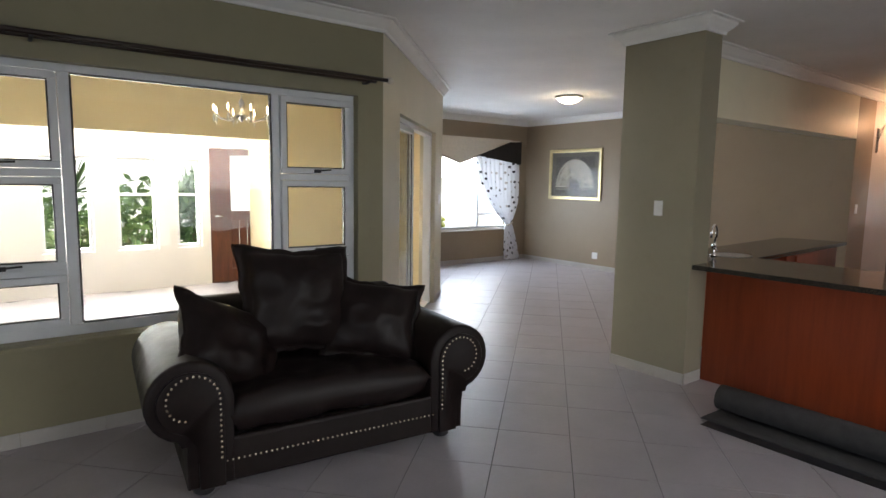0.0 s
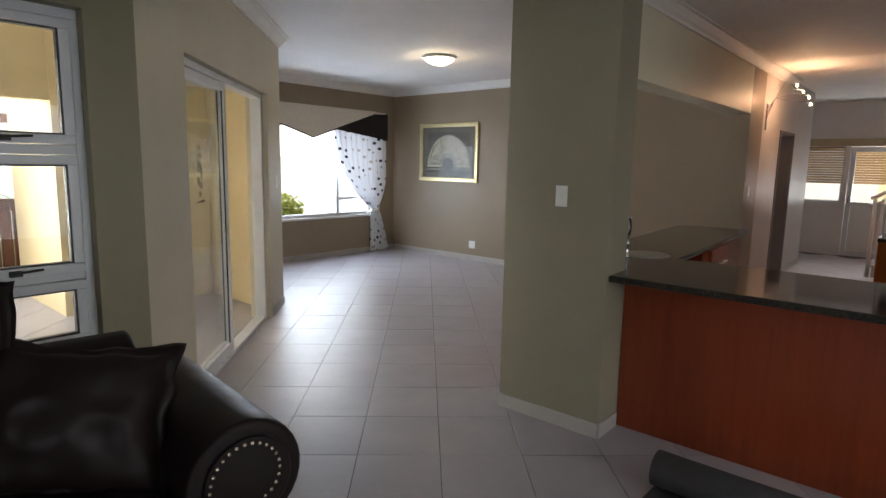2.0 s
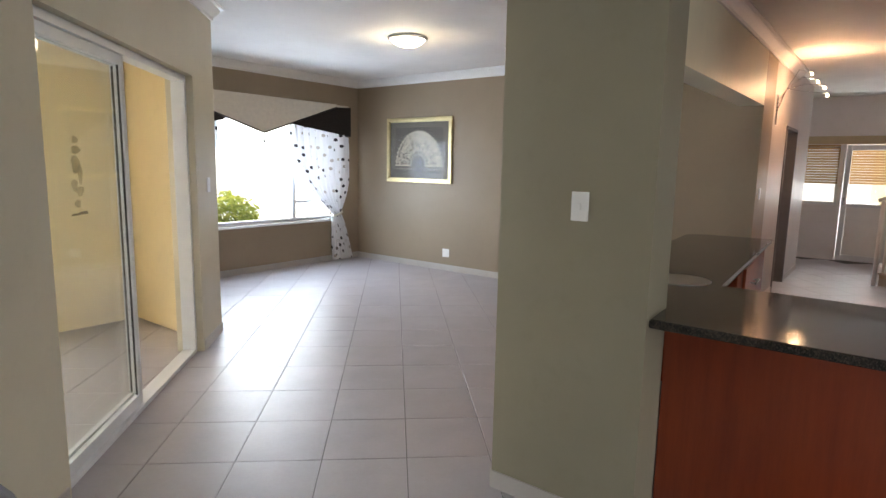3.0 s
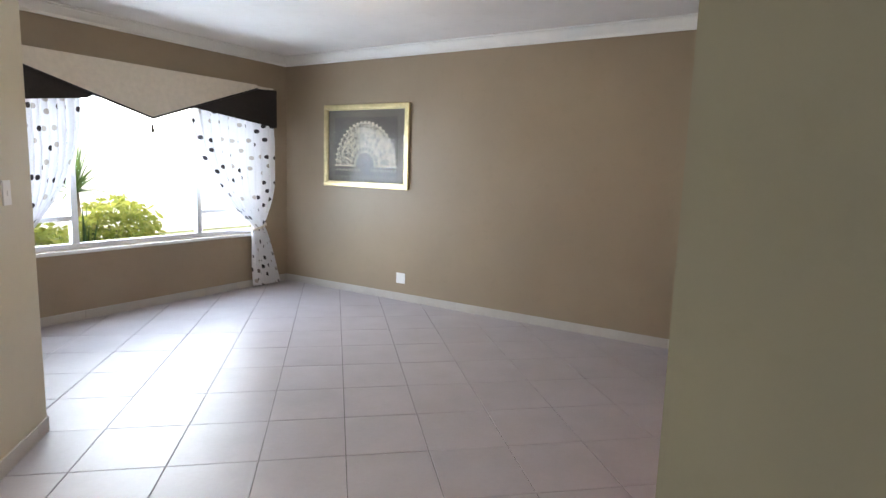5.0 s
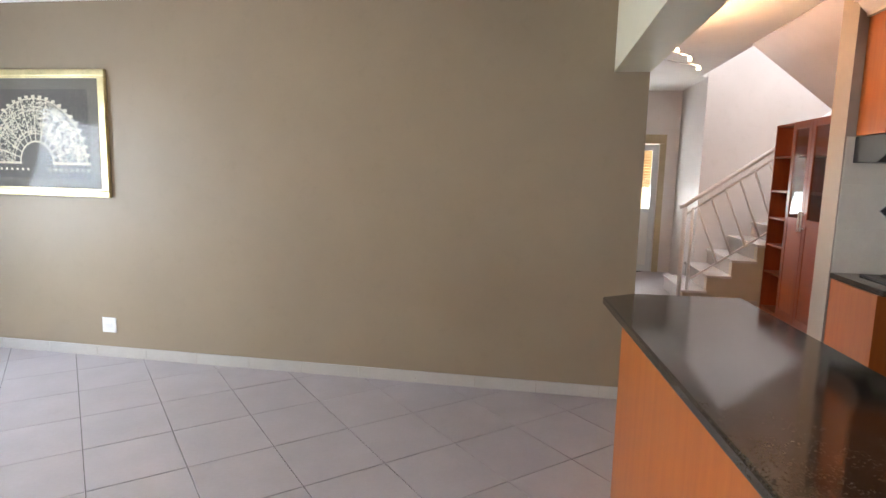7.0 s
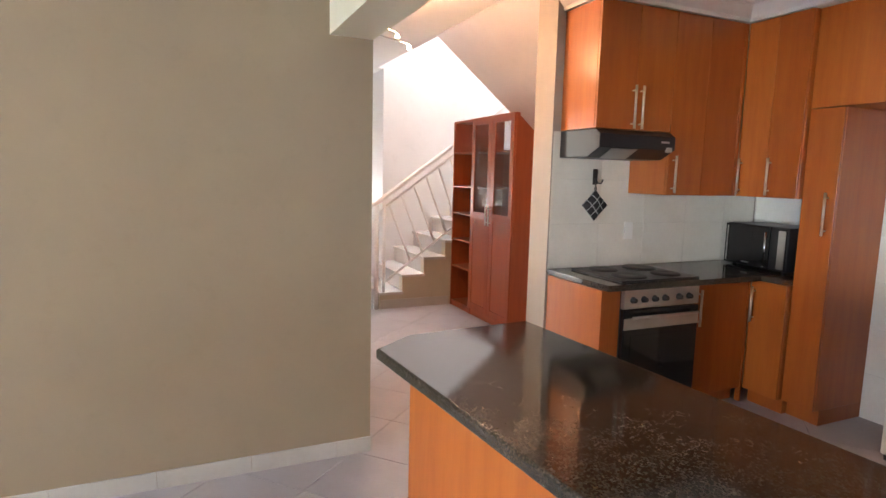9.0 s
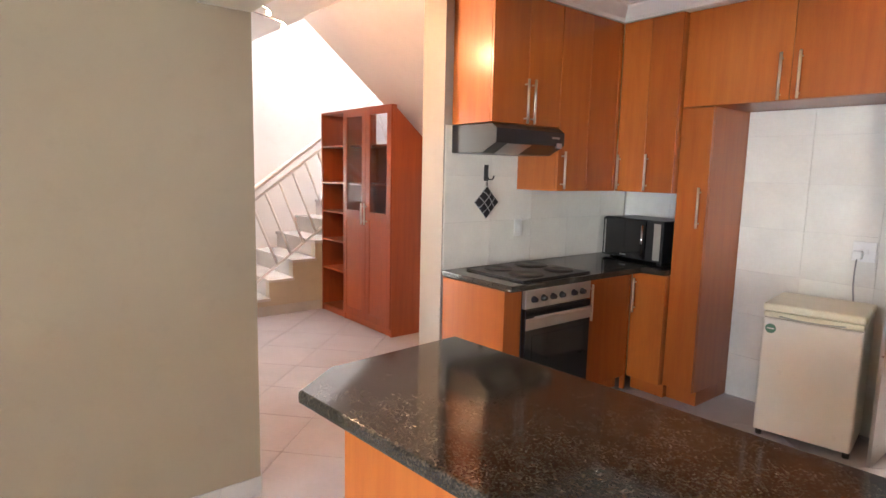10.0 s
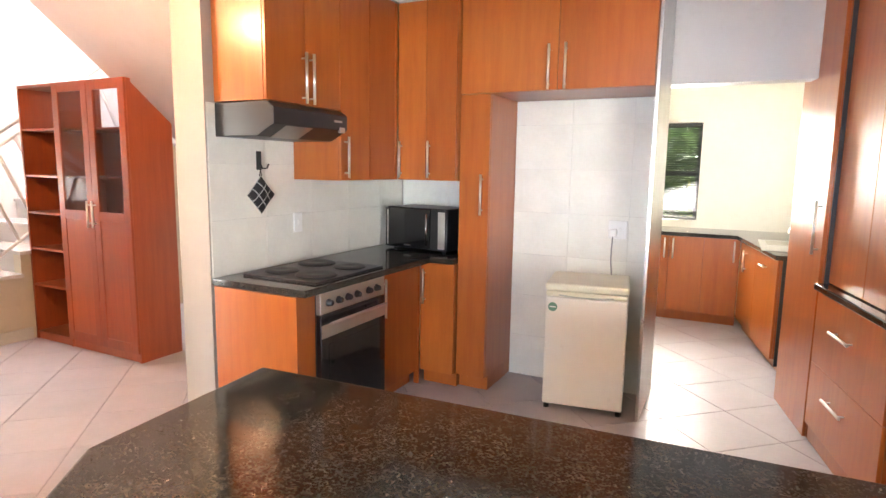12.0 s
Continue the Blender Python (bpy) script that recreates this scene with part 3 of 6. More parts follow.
solid("filler_strip", box(8.607, 0.032, 1.416, 8.645, 0.058, 2.555, 0.001), CHERRY, "narrow cherry veneer filler strip between the wall cabinets", "filler strip")
solid("filler_strip", box(8.427, 0.022, 0.0, 8.465, 0.038, 0.86, 0.001), CHERRY, "narrow cherry veneer filler strip between the base cabinets", "filler strip")
# tall unit and the cupboards above the fridge
cabinet("tall_cabinet", "tall narrow cherry veneer cupboard beside the fridge", (7.955, -0.64, 0, 8.165, -0.02, 1.965), "+y",
        [(7.955, 8.165, 0.1, 1.965, (8.0, 1.33, 0.26, "v"))], kick=0.1)
cabinet("top_cabinet", "cherry veneer cupboard above the fridge recess", (6.985, -0.64, 1.968, 8.165, -0.02, 2.56), "+y",
        [(7.535, 8.165, 1.968, 2.56, (7.585, 2.10, 0.26, "v")), (6.985, 7.535, 1.968, 2.56, (7.485, 2.10, 0.26, "v"))])
solid("side_panel", box(6.965, -0.645, 0, 6.983, -0.06, 2.65, 0.001), STEEL, "thin grey metal edged side panel of the fridge recess", "panel")

# units beside the scullery doorway, standing a little askew
def askew(ob, pivot, degrees):
    turn = Matrix.Translation((*pivot, 0)) @ Matrix.Rotation(radians(degrees), 4, "Z") @ Matrix.Translation((-pivot[0], -pivot[1], 0))
    ob.matrix_world = turn @ ob.matrix_world
    return ob


UNITS = [
    cabinet("tall_cabinet", "tall cherry veneer cupboard beside the scullery doorway", (5.62, -0.90, 0, 6.21, -0.305, 2.65), "+x",
            [(-0.90, -0.305, 0.0, 2.65, (-0.36, 1.20, 0.30, "v"))]),
    cabinet("drawer_cabinet", "cherry veneer base cabinet with two wide drawers", (5.62, -0.29, 0, 6.21, 0.60, 0.862), "+x",
            [(-0.29, 0.60, 0.46, 0.862, (0.13, 0.70, 0.24, "h")), (-0.29, 0.60, 0.1, 0.46, (0.13, 0.34, 0.24, "h"))], kick=0.0),
    cabinet("wall_cabinet", "glossy cherry veneer cupboard standing on the worktop", (5.62, -0.29, 0.906, 6.165, 0.60, 2.65), "+x",
            [(-0.29, 0.155, 0.906, 2.65, None), (0.155, 0.60, 0.906, 2.65, None)]),
    solid("granite_worktop", box(5.62, -0.29, 0.866, 6.235, 0.60, 0.902, 0.006), GRANITE, "dark granite worktop over the drawers", "worktop"),
    # black sheet in place of the shade in the gap
    solid("shadow_gap_strip", box(5.62, -0.303, 0.0, 6.185, -0.292, 2.65, 0.001), BLACKMATT, "thin dark strip standing in for the shadow gap between the cupboards", "panel"),
]
for ob in UNITS:
    askew(ob, (6.21, -0.90), 11.0)


# ---------------------------------------------------------------- living room
def slab_xz(outline, y0, y1, bevel=0.0, bm=None):
    """A board in the x-z plane between y0 and y1."""
    bm = bm or bmesh.new()
    a = [bm.verts.new((x, y0, z)) for x, z in outline]
    b = [bm.verts.new((x, y1, z)) for x, z in outline]
    n = len(a)
    fs = [bm.faces.new(a), bm.faces.new(b[::-1])]
    for i in range(n):
        fs.append(bm.faces.new((a[i], b[i], b[(i + 1) % n], a[(i + 1) % n])))
    if bevel:
        bmesh.ops.bevel(bm, geom=list({e for f in fs[:2] for e in f.edges}), offset=bevel, segments=3, affect="EDGES", profile=0.6)
    return bm


def cushion(w, h, t, seed, pinch=0.12, n=26, puff=0.42, flange=0.0):
    """A stuffed cushion with drawn corners, creases and a limp gathered flange, standing in its x-z plane."""
    bm = bmesh.new()
    off = Vector((seed * 3.1, seed * 1.7, seed * 0.9))
    grid = {}
    for side in (-1, 1):
        for i in range(n + 1):
            for j in range(n + 1):
                u, v = 2 * i / n - 1, 2 * j / n - 1
                edge = i in (0, n) or j in (0, n)
                if edge and side == 1:
                    grid[side, i, j] = grid[-1, i, j]
                    continue
                uu, vv = min(1.0, abs(u) / (1 - flange)), min(1.0, abs(v) / (1 - flange))
                fat = ((1 - uu * uu) * (1 - vv * vv)) ** puff
                rim = 0.006 if flange and not edge else 0.0
                k = 1 - pinch * ((1 - abs(u)) * abs(v) + (1 - abs(v)) * abs(u)) * 1.2
                p = Vector((u * w / 2 * k, side * (fat * t / 2 + rim), v * h / 2 * k))
                fold = 1 - abs(noise.noise(p * 7 + off * 2)) * 2.2
                p += Vector((0, side, 0)) * fat * (0.028 * noise.noise(p * 5 + off) + 0.016 * fold + 0.004 * noise.noise(p * 20 + off))
                if flange:
                    hem = max(uu, vv) ** 10
                    p.y += hem * 0.030 * noise.noise(Vector((p.x * 9, 0, p.z * 9)) + off)
                    ruffle = hem * 0.018 * noise.noise(Vector((p.x * 12, 5, p.z * 12)) + off)
                    p.x += ruffle * (1 if u > 0 else -1) * abs(u)
                    p.z += ruffle * (1 if v > 0 else -1) * abs(v)
                grid[side, i, j] = bm.verts.new(p)
    for side in (-1, 1):
        for i in range(n):
            for j in range(n):
                q = [grid[side, i, j], grid[side, i + 1, j], grid[side, i + 1, j + 1], grid[side, i, j + 1]]
                bm.faces.new(q if side == -1 else q[::-1]).smooth = True
    return bm


sofa = thing("armchair", (1.50, 2.585, 0), "wide dark brown leather armchair with rolled studded arms", "armchair", rz=-6)


ACX, ACZ = 0.745, 0.50


def arm_outline(s, grow=0.0):
    """The arm's front: an upright that rolls outwards into a scroll (s: -1 or 1)."""
    r = 0.20 + grow
    pts = [(0.545 - grow, 0.06)]
    for k in range(22):
        a = radians(180 - k * 264 / 21)
        pts.append((ACX + r * math.cos(a), ACZ + r * math.sin(a)))
    pts += [(0.765 + grow, 0.285), (0.765 + grow, 0.06)]
    pts = [(s * x, z) for x, z in pts]
    return pts if s > 0 else pts[::-1]


for s in (-1, 1):
    arm = part("arm", slab_xz(arm_outline(s), 0.0, 0.92, 0.022), LEATHER, sofa, smooth=True)
    arm.location.x = -0.025 if s < 0 else 0.0
    part("arm_facing", slab_xz(arm_outline(s, -0.05), -0.016, 0.004, 0.007), LEATHER, arm, smooth=True)
    path = [(0.612, 0.18), (0.612, ACZ)]
    for k in range(1, 27):
        a = radians(180 - k * 10)
        r = 0.133 - max(0.0, k - 8) * 0.0028
        path.append((ACX + r * math.cos(a), ACZ + r * math.sin(a)))
    studs = bmesh.new()
    acc = 0.0
    for (xa, za), (xb, zb) in zip(path, path[1:]):
        ln = math.hypot(xb - xa, zb - za)
        m = 0.0
        while acc + (ln - m) >= 0.027:
            m += 0.027 - acc
            acc = 0.0
            x, z = xa + (xb - xa) * m / ln, za + (zb - za) * m / ln
            lathe([(0.0078, 0.0), (0.0068, 0.003), (0.0035, 0.006)], 7, (s * x, -0.016, z), "y", studs)
        acc += ln - m
    for v in studs.verts:
        v.co.y = -0.016 - (v.co.y + 0.016)
    part("studs", studs, BRASS, arm, "row of pale brass upholstery studs")
part("front_rail", box(-0.61, 0.005, 0.06, 0.56, 0.05, 0.29, 0.015), LEATHER, sofa)
studs = bmesh.new()
for k in range(44):
    lathe([(0.0078, 0.0), (0.0068, 0.003), (0.0035, 0.006)], 7, (-0.61 + k * 0.0272, 0.0, 0.175), "y", studs)
for v in studs.verts:
    v.co.y = 0.005 - v.co.y
part("studs", studs, BRASS, sofa, "row of pale brass upholstery studs")
seat = cushion(1.13, 0.76, 0.23, 3, 0.01, 30, 0.13)
for v in seat.verts:
    v.co = Vector((v.co.x - 0.025, v.co.z + 0.37, v.co.y + 0.40 + 0.02 * noise.noise(v.co * 4)))
part("seat_cushion", seat, LEATHER, sofa, smooth=True)
back = [(0.60, 0.06), (0.60, 0.60)] + [(0.73 + 0.15 * math.cos(radians(a)), 0.72 + 0.15 * math.sin(radians(a))) for a in range(180, -60, -24)] + [(0.84, 0.50), (0.84, 0.06)]
bm = bmesh.new()
va, vb = [bm.verts.new((-0.65, y, z)) for y, z in back], [bm.verts.new((0.60, y, z)) for y, z in back]
fs = [bm.faces.new(va), bm.faces.new(vb[::-1])]
for i in range(len(va)):
    fs.append(bm.faces.new((va[i], vb[i], vb[(i + 1) % len(va)], va[(i + 1) % len(va)])))
bmesh.ops.bevel(bm, geom=list({e for f in fs[:2] for e in f.edges}), offset=0.025, segments=3, affect="EDGES", profile=0.6)
part("backrest", bm, LEATHER, sofa, smooth=True)
for x in (-0.71, 0.66):
    for y in (0.08, 0.80):
        part("foot", lathe([(0.035, 0.0), (0.052, 0.015), (0.052, 0.04), (0.04, 0.06), (0.04, 0.075)], 16, (x, y, 0)), BLACKMATT, sofa, "turned dark bun foot")
SOFA = sofa.matrix_world.copy()
for name, w, h, t, at, rx, ry, rz, seed, lab in (
        ("cushion", 0.70, 0.66, 0.30, (-0.125, 0.46, 0.85), -14, 3, 2, 5, "large dark brown leather back cushion standing upright"),
        ("cushion", 0.62, 0.52, 0.28, (0.33, 0.37, 0.70), -24, 8, -22, 8, "dark brown leather cushion leaning on the arm"),
        ("cushion", 0.70, 0.52, 0.30, (-0.52, 0.34, 0.645), -32, 27, 24, 11, "dark brown leather cushion slumped in the corner")):
    ob = solid(name, cushion(w, h, t, seed, 0.10, 40, 0.36, 0.10), LEATHER, lab, "cushion", "cushions on the armchair")
    ob.matrix_world = SOFA @ pose(*at, rx, ry, rz)

# wide window to the foyer
def bar(bm, x0, x1, z0, z1, y0=3.925, y1=3.985, bevel=0.004):
    add_box(bm, x0, y0, z0, x1, y1, z1, bevel)


win = tagged(new("window_1"), "white aluminium window with a fixed pane and small opening sashes", "window", "", "structure")
bm = bmesh.new()
for a in ((-1.5, 2.285, 2.155, 2.20), (-1.5, 2.285, 0.60, 0.665), (2.245, 2.285, 0.665, 2.155), (1.63, 1.685, 0.665, 2.155), (0.365, 0.425, 0.665, 2.155), (-0.32, -0.27, 0.665, 2.155), (-1.5, -1.46, 0.665, 2.155),
          (1.687, 2.243, 1.552, 1.598), (1.687, 2.243, 0.972, 1.008), (-0.268, 0.363, 1.552, 1.598), (-0.268, 0.363, 0.972, 1.008)):
    bar(bm, *a)
part("window_frame", bm, ALU, win)
part("window_sill", box(-1.5, 3.78, 0.575, 2.285, 3.99, 0.598, 0.004), OLIVE, win)


def sash(parent, x0, x1, z0, z1, handle=True):
    bm = bmesh.new()
    w = 0.042
    for a in ((x0, x1, z1 - w, z1), (x0, x1, z0, z0 + w), (x0, x0 + w, z0 + w, z1 - w), (x1 - w, x1, z0 + w, z1 - w)):
        bar(bm, *a, y0=3.905, y1=3.97)
    s = part("sash", bm, ALU, parent)
    bm = bmesh.new()
    g = w
    for a in ((x0 + g, x1 - g, z1 - g - 0.008, z1 - g), (x0 + g, x1 - g, z0 + g, z0 + g + 0.008), (x0 + g, x0 + g + 0.008, z0 + g, z1 - g), (x1 - g - 0.008, x1 - g, z0 + g, z1 - g)):
        bar(bm, *a, y0=3.915, y1=3.95, bevel=0)
    part("gasket", bm, BLACKMATT, s, "black rubber glazing gasket")
    p = part("pane", box(x0 + g, 3.936, z0 + g, x1 - g, 3.941, z1 - g), GLASS, s)
    p.visible_shadow = False
    if handle:
        hx = (x0 + x1) / 2
        bm = box(hx - 0.025, 3.888, z0 + 0.008, hx + 0.025, 3.905, z0 + 0.034, 0.003)
        tube([(hx - 0.02, 3.882, z0 + 0.024), (hx + 0.10, 3.878, z0 + 0.032)], 0.006, 8, bm=bm)
        part("handle", bm, BLACKMATT, s, "black casement handle")
    return s


for x0, x1 in ((1.69, 2.24), (-0.265, 0.36)):
    for z0, z1, h in ((1.60, 2.15, True), (1.05 - 0.04, 1.55, True), (0.668, 0.97, False)):
        sash(win, x0, x1, z0, z1, h)
bm = bmesh.new()
for a in ((0.427, 1.628, 2.145, 2.155), (0.427, 1.628, 0.667, 0.677), (0.427, 0.436, 0.677, 2.145), (1.619, 1.628, 0.677, 2.145)):
    bar(bm, *a, y0=3.93, y1=3.96, bevel=0)
part("gasket", bm, BLACKMATT, win, "black rubber glazing gasket")
for x0, x1 in ((0.427, 1.628), (-1.458, -0.322)):
    p = part("pane", box(x0, 3.942, 0.667, x1, 3.948, 2.154), GLASS, win)
    p.visible_shadow = False

DARKROD = plain("dark_brown_rod", (0.022, 0.012, 0.008), 0.4, vary=0.15)
rod = thing("curtain_rod", (0.6, 3.74, 2.315), "dark double curtain rod with end knobs above the window", "curtain rod")
part("rod", tube([(-2.6, -0.02, 0.0), (1.86, -0.02, 0.0)], 0.015, 12), DARKROD, rod)
part("rear_rod", tube([(-2.6, 0.05, -0.008), (1.80, 0.05, -0.008)], 0.013, 12), DARKROD, rod)
part("finial", lathe([(0.012, 0), (0.022, 0.01), (0.026, 0.03), (0.014, 0.045), (0.006, 0.05)], 14, (1.86, -0.02, 0.0), "x"), BRUSHED, rod, "small metal end knob")
for x in (-1.9, -0.35, 1.72):
    part("bracket", tube([(x, 0.108, -0.02), (x, 0.05, -0.028), (x, -0.02, -0.016)], 0.011, 8), BLACKMATT, rod)

# sliding door in the diagonal wall
slider = tagged(new("door_1"), "half open white aluminium sliding glass door with a faint etched figure", "sliding door", "", "structure")
slider.matrix_world = pose(A[0], A[1], 0, 0, 0, 45)
bm = bmesh.new()
for b in ((0.632, 0.05, 0.0, 0.672, 0.15, 2.158), (2.698, 0.05, 0.0, 2.738, 0.15, 2.158), (0.672, 0.05, 2.112, 2.698, 0.15, 2.158), (0.672, 0.05, 0.0, 2.698, 0.15, 0.03)):
    add_box(bm, *b, 0.003)
part("door_frame", bm, ALU, slider)
for x0, x1, y in ((0.675, 1.66, 0.07), (0.676, 1.70, 0.115)):
    bm = bmesh.new()
    w = 0.05
    for b in ((x0, y, 0.032, x0 + w, y + 0.03, 2.11), (x1 - w, y, 0.032, x1, y + 0.03, 2.11), (x0 + w, y, 2.055, x1 - w, y + 0.03, 2.11), (x0 + w, y, 0.032, x1 - w, y + 0.03, 0.10)):
        add_box(bm, *b, 0.003)
    leaf = part("door_leaf", bm, ALU, slider)
    part("gasket", box(x1 - w - 0.004, y + 0.009, 0.10, x1 - w - 0.0005, y + 0.02, 2.055), BLACKMATT, leaf)
    p = part("pane", box(x0 + w, y + 0.012, 0.10, x1 - w - 0.005, y + 0.017, 2.055), GLASS, leaf)
    p.visible_shadow = False
ETCH = glass("frosted_etching", (0.74, 0.74, 0.70), 0.5)
bm = bmesh.new()
for cx, cz, rx, rz in ((1.06, 1.62, 0.03, 0.018), (1.06, 1.57, 0.045, 0.02), (1.05, 1.50, 0.04, 0.045), (1.09, 1.45, 0.025, 0.05), (1.03, 1.40, 0.03, 0.03), (1.08, 1.37, 0.04, 0.025), (1.05, 1.31, 0.03, 0.02)):
    ring = [bm.verts.new((cx + rx * math.cos(a) * (1 + 0.25 * math.sin(3 * a + cz * 9)), 0.0805, cz + rz * math.sin(a))) for a in (2 * math.pi * k / 14 for k in range(14))]
    bm.faces.new(ring)
for a, b in (((0.98, 1.28), (1.06, 1.255)), ((1.06, 1.255), (1.14, 1.285))):
    add_box(bm, min(a[0], b[0]), 0.0795, min(a[1], b[1]), max(a[0], b[0]), 0.0805, max(a[1], b[1]) - 0.015)
part("etched_figure", bm, ETCH, slider, "faint grey etched ornament")


def plate(name, at, rz, w, h, label, toggles=1, dark=None):
    """A switch or socket plate on a wall; local -y points into the room."""
    ob = thing(name, at, label, "light switch" if "switch" in name else "socket", rz=rz)
    part("cover", box(-w / 2, -0.009, -h / 2, w / 2, 0.0, h / 2, 0.003), WHITEPL, ob)
    for k in range(toggles):
        x = (k - (toggles - 1) / 2) * 0.03
        part("rocker", box(x - 0.008, -0.014, -0.014, x + 0.008, -0.0095, 0.014, 0.002), WHITEPL, ob)
    return ob


plate("light_switch", (4.264, 2.52, 1.375), -90, 0.075, 0.12, "white plastic light switch on the column")
plate("light_switch", (8.86, 2.62, 1.29), 0, 0.075, 0.12, "white plastic light switch on the hall wall")
plate("light_switch", (4.66, 6.01, 1.33), 45, 0.075, 0.12, "white plastic light switch beside the sliding door")
plate("wall_socket", (8.66, 6.57, 0.255), 90 + 180, 0.12, 0.12, "white plastic wall socket above the skirting", 2)
plate("wall_socket", (8.96, 0.64, 1.15), 270, 0.075, 0.12, "white plastic socket on the tiled splashback", 1)

# rolled carpet on the floor
roll = thing("carpet_roll", (3.98, 0.45, 0), "rolled up dark grey carpet lying beside the counter", "carpet")
bm = bmesh.new()
spiral = []
for k in range(70):
    a = radians(-90 + k * 16)
    r = 0.100 - 0.0010 * k
    spiral.append((r * math.cos(a), 0.100 + r * math.sin(a)))
flap = [(-0.24, 0.006), (-0.17, 0.006), (-0.08, 0.004)]
line = flap + spiral
rings = []
for y in (-1.9, -0.9, 0.2, 1.0, 1.32):
    rings.append([(x + 0.012 * noise.noise(Vector((x * 3, y * 2, z * 5))), y + 0.02 * noise.noise(Vector((x * 4, y, 2))), max(0.003, z)) for x, z in line])
top = [[bm.verts.new(p) for p in r] for r in rings]
for a, b in zip(top, top[1:]):
    for k in range(len(line) - 1):
        bm.faces.new((a[k], a[k + 1], b[k + 1], b[k])).smooth = True
ob = part("carpet_sheet", bm, CARPET, roll)
mod = ob.modifiers.new("thick", "SOLIDIFY")
mod.thickness, mod.offset = 0.006, 1.0
part("backing_edge", box(-0.33, -1.9, 0.001, -0.20, 1.28, 0.005), BLACKMATT, roll, "dark backing edge lying flat")

# ceiling lamp of the dining room
LAMP_GLASS = glow("lit_opal_glass", (1.0, 0.86, 0.62), 9.0)
lamp = thing("ceiling_lamp", (6.62, 5.55, CEILING), "round lit opal glass ceiling lamp with a white rim", "ceiling lamp")
part("rim", lathe([(0.17, -0.03), (0.20, -0.03), (0.205, -0.015), (0.19, 0.0)], 32), WHITEPL, lamp)
part("shade", lathe([(0.012, -0.105), (0.09, -0.09), (0.15, -0.06), (0.178, -0.031)], 32), LAMP_GLASS, lamp, smooth=True)
lamp_point("dining_lamp_light", (6.62, 5.55, CEILING - 0.22), 8, (1.0, 0.8, 0.52), 0.1)

# tap and sink at the peninsula
tap = thing("kitchen_tap", (4.98, 2.42, 0.952), "chrome swan neck mixer tap on the granite worktop", "tap")
part("base", lathe([(0.026, 0), (0.026, 0.012), (0.016, 0.02), (0.016, 0.075), (0.021, 0.085), (0.021, 0.105), (0.013, 0.115)], 18), CHROME, tap)
part("spout", tube([(0, 0, 0.11)] + [(-0.045 + 0.045 * math.cos(a), -0.02, 0.20 + 0.075 * math.sin(a)) for a in (math.pi * k / 9 for k in range(0, 10))] + [(-0.092, -0.02, 0.165)], 0.0095, 12), CHROME, tap)
for s in (-1, 1):
    part("handle", tube([(0, 0, 0.045), (0.05 * s, 0.012 * s, 0.05), (0.062 * s, 0.012 * s, 0.052)], [0.009, 0.009, 0.017], 12), CHROME, tap)
sink = thing("round_sink", (5.20, 2.36, 0.952), "round stainless steel prep sink set in the worktop", "sink")
part("bowl", lathe([(0.02, 0.002), (0.12, 0.0022), (0.135, 0.005), (0.15, 0.005), (0.155, 0.0012)], 32), STEEL, sink)

# ---------------------------------------------------------------- dining room
win = tagged(new("window_2"), "wide white aluminium dining window with side sashes", "window", "", "structure")
bm = bmesh.new()
X0, X1, Z0, Z1 = 5.52, 8.25, 0.66, 2.12
for b in ((X0, Z1 - 0.05, X1, Z1), (X0, Z0, X1, Z0 + 0.05), (X0, Z0, X0 + 0.05, Z1), (X1 - 0.05, Z0, X1, Z1), (6.10, Z0 + 0.05, 6.16, Z1 - 0.05), (7.40, Z0 + 0.05, 7.46, Z1 - 0.05),
          (X0 + 0.05, 0.92, 6.10, 0.97), (7.46, 0.92, X1 - 0.05, 0.97)):
    add_box(bm, b[0], 8.46, b[1], b[2], 8.52, b[3], 0.003)
part("window_frame", bm, ALU, win)
part("window_sill", box(X0 - 0.02, 8.385, 0.625, X1 + 0.02, 8.53, 0.658, 0.005), WHITEPL, win)
for x0, x1 in ((X0 + 0.05, 6.10), (6.16, 7.40), (7.46, X1 - 0.05)):
    p = part("pane", box(x0, 8.488, Z0 + 0.05, x1, 8.493, Z1 - 0.05), GLASS, win)
    p.visible_shadow = False

pel = thing("pelmet", (6.97, 8.27, 2.38), "stiff cream and black-brown fabric pelmet with a tassel", "pelmet")
PX, PZ = 6.97, 2.38


def pel_board(outline, y0, y1):
    return slab_xz([(x - PX, z - PZ) for x, z in outline], y0, y1, 0.004)


part("cream_panel", pel_board([(5.56, 2.39), (5.56, 2.27), (6.78, 1.905), (8.06, 2.345), (8.06, 2.39)], -0.045, -0.02), CREAMCLOTH, pel, "cream fabric swag panel")
part("end_panel", pel_board([(5.56, 2.29), (5.56, 1.95), (6.20, 2.03), (6.25, 2.07)], -0.019, 0.0), BLACKCLOTH, pel)
part("end_panel", pel_board([(8.03, 2.345), (7.22, 2.06), (8.37, 1.925), (8.37, 2.365)], -0.019, 0.0), BLACKCLOTH, pel)
part("return", box(8.35 - PX, 0.001, 1.925 - PZ, 8.37 - PX, 0.12, 2.365 - PZ, 0.003), BLACKCLOTH, pel)
part("trim", tube([(5.56 - PX, -0.047, 2.27 - PZ), (6.78 - PX, -0.047, 1.905 - PZ), (8.06 - PX, -0.047, 2.345 - PZ)], 0.011, 8), BLACKCLOTH, pel, "dark braid edging")
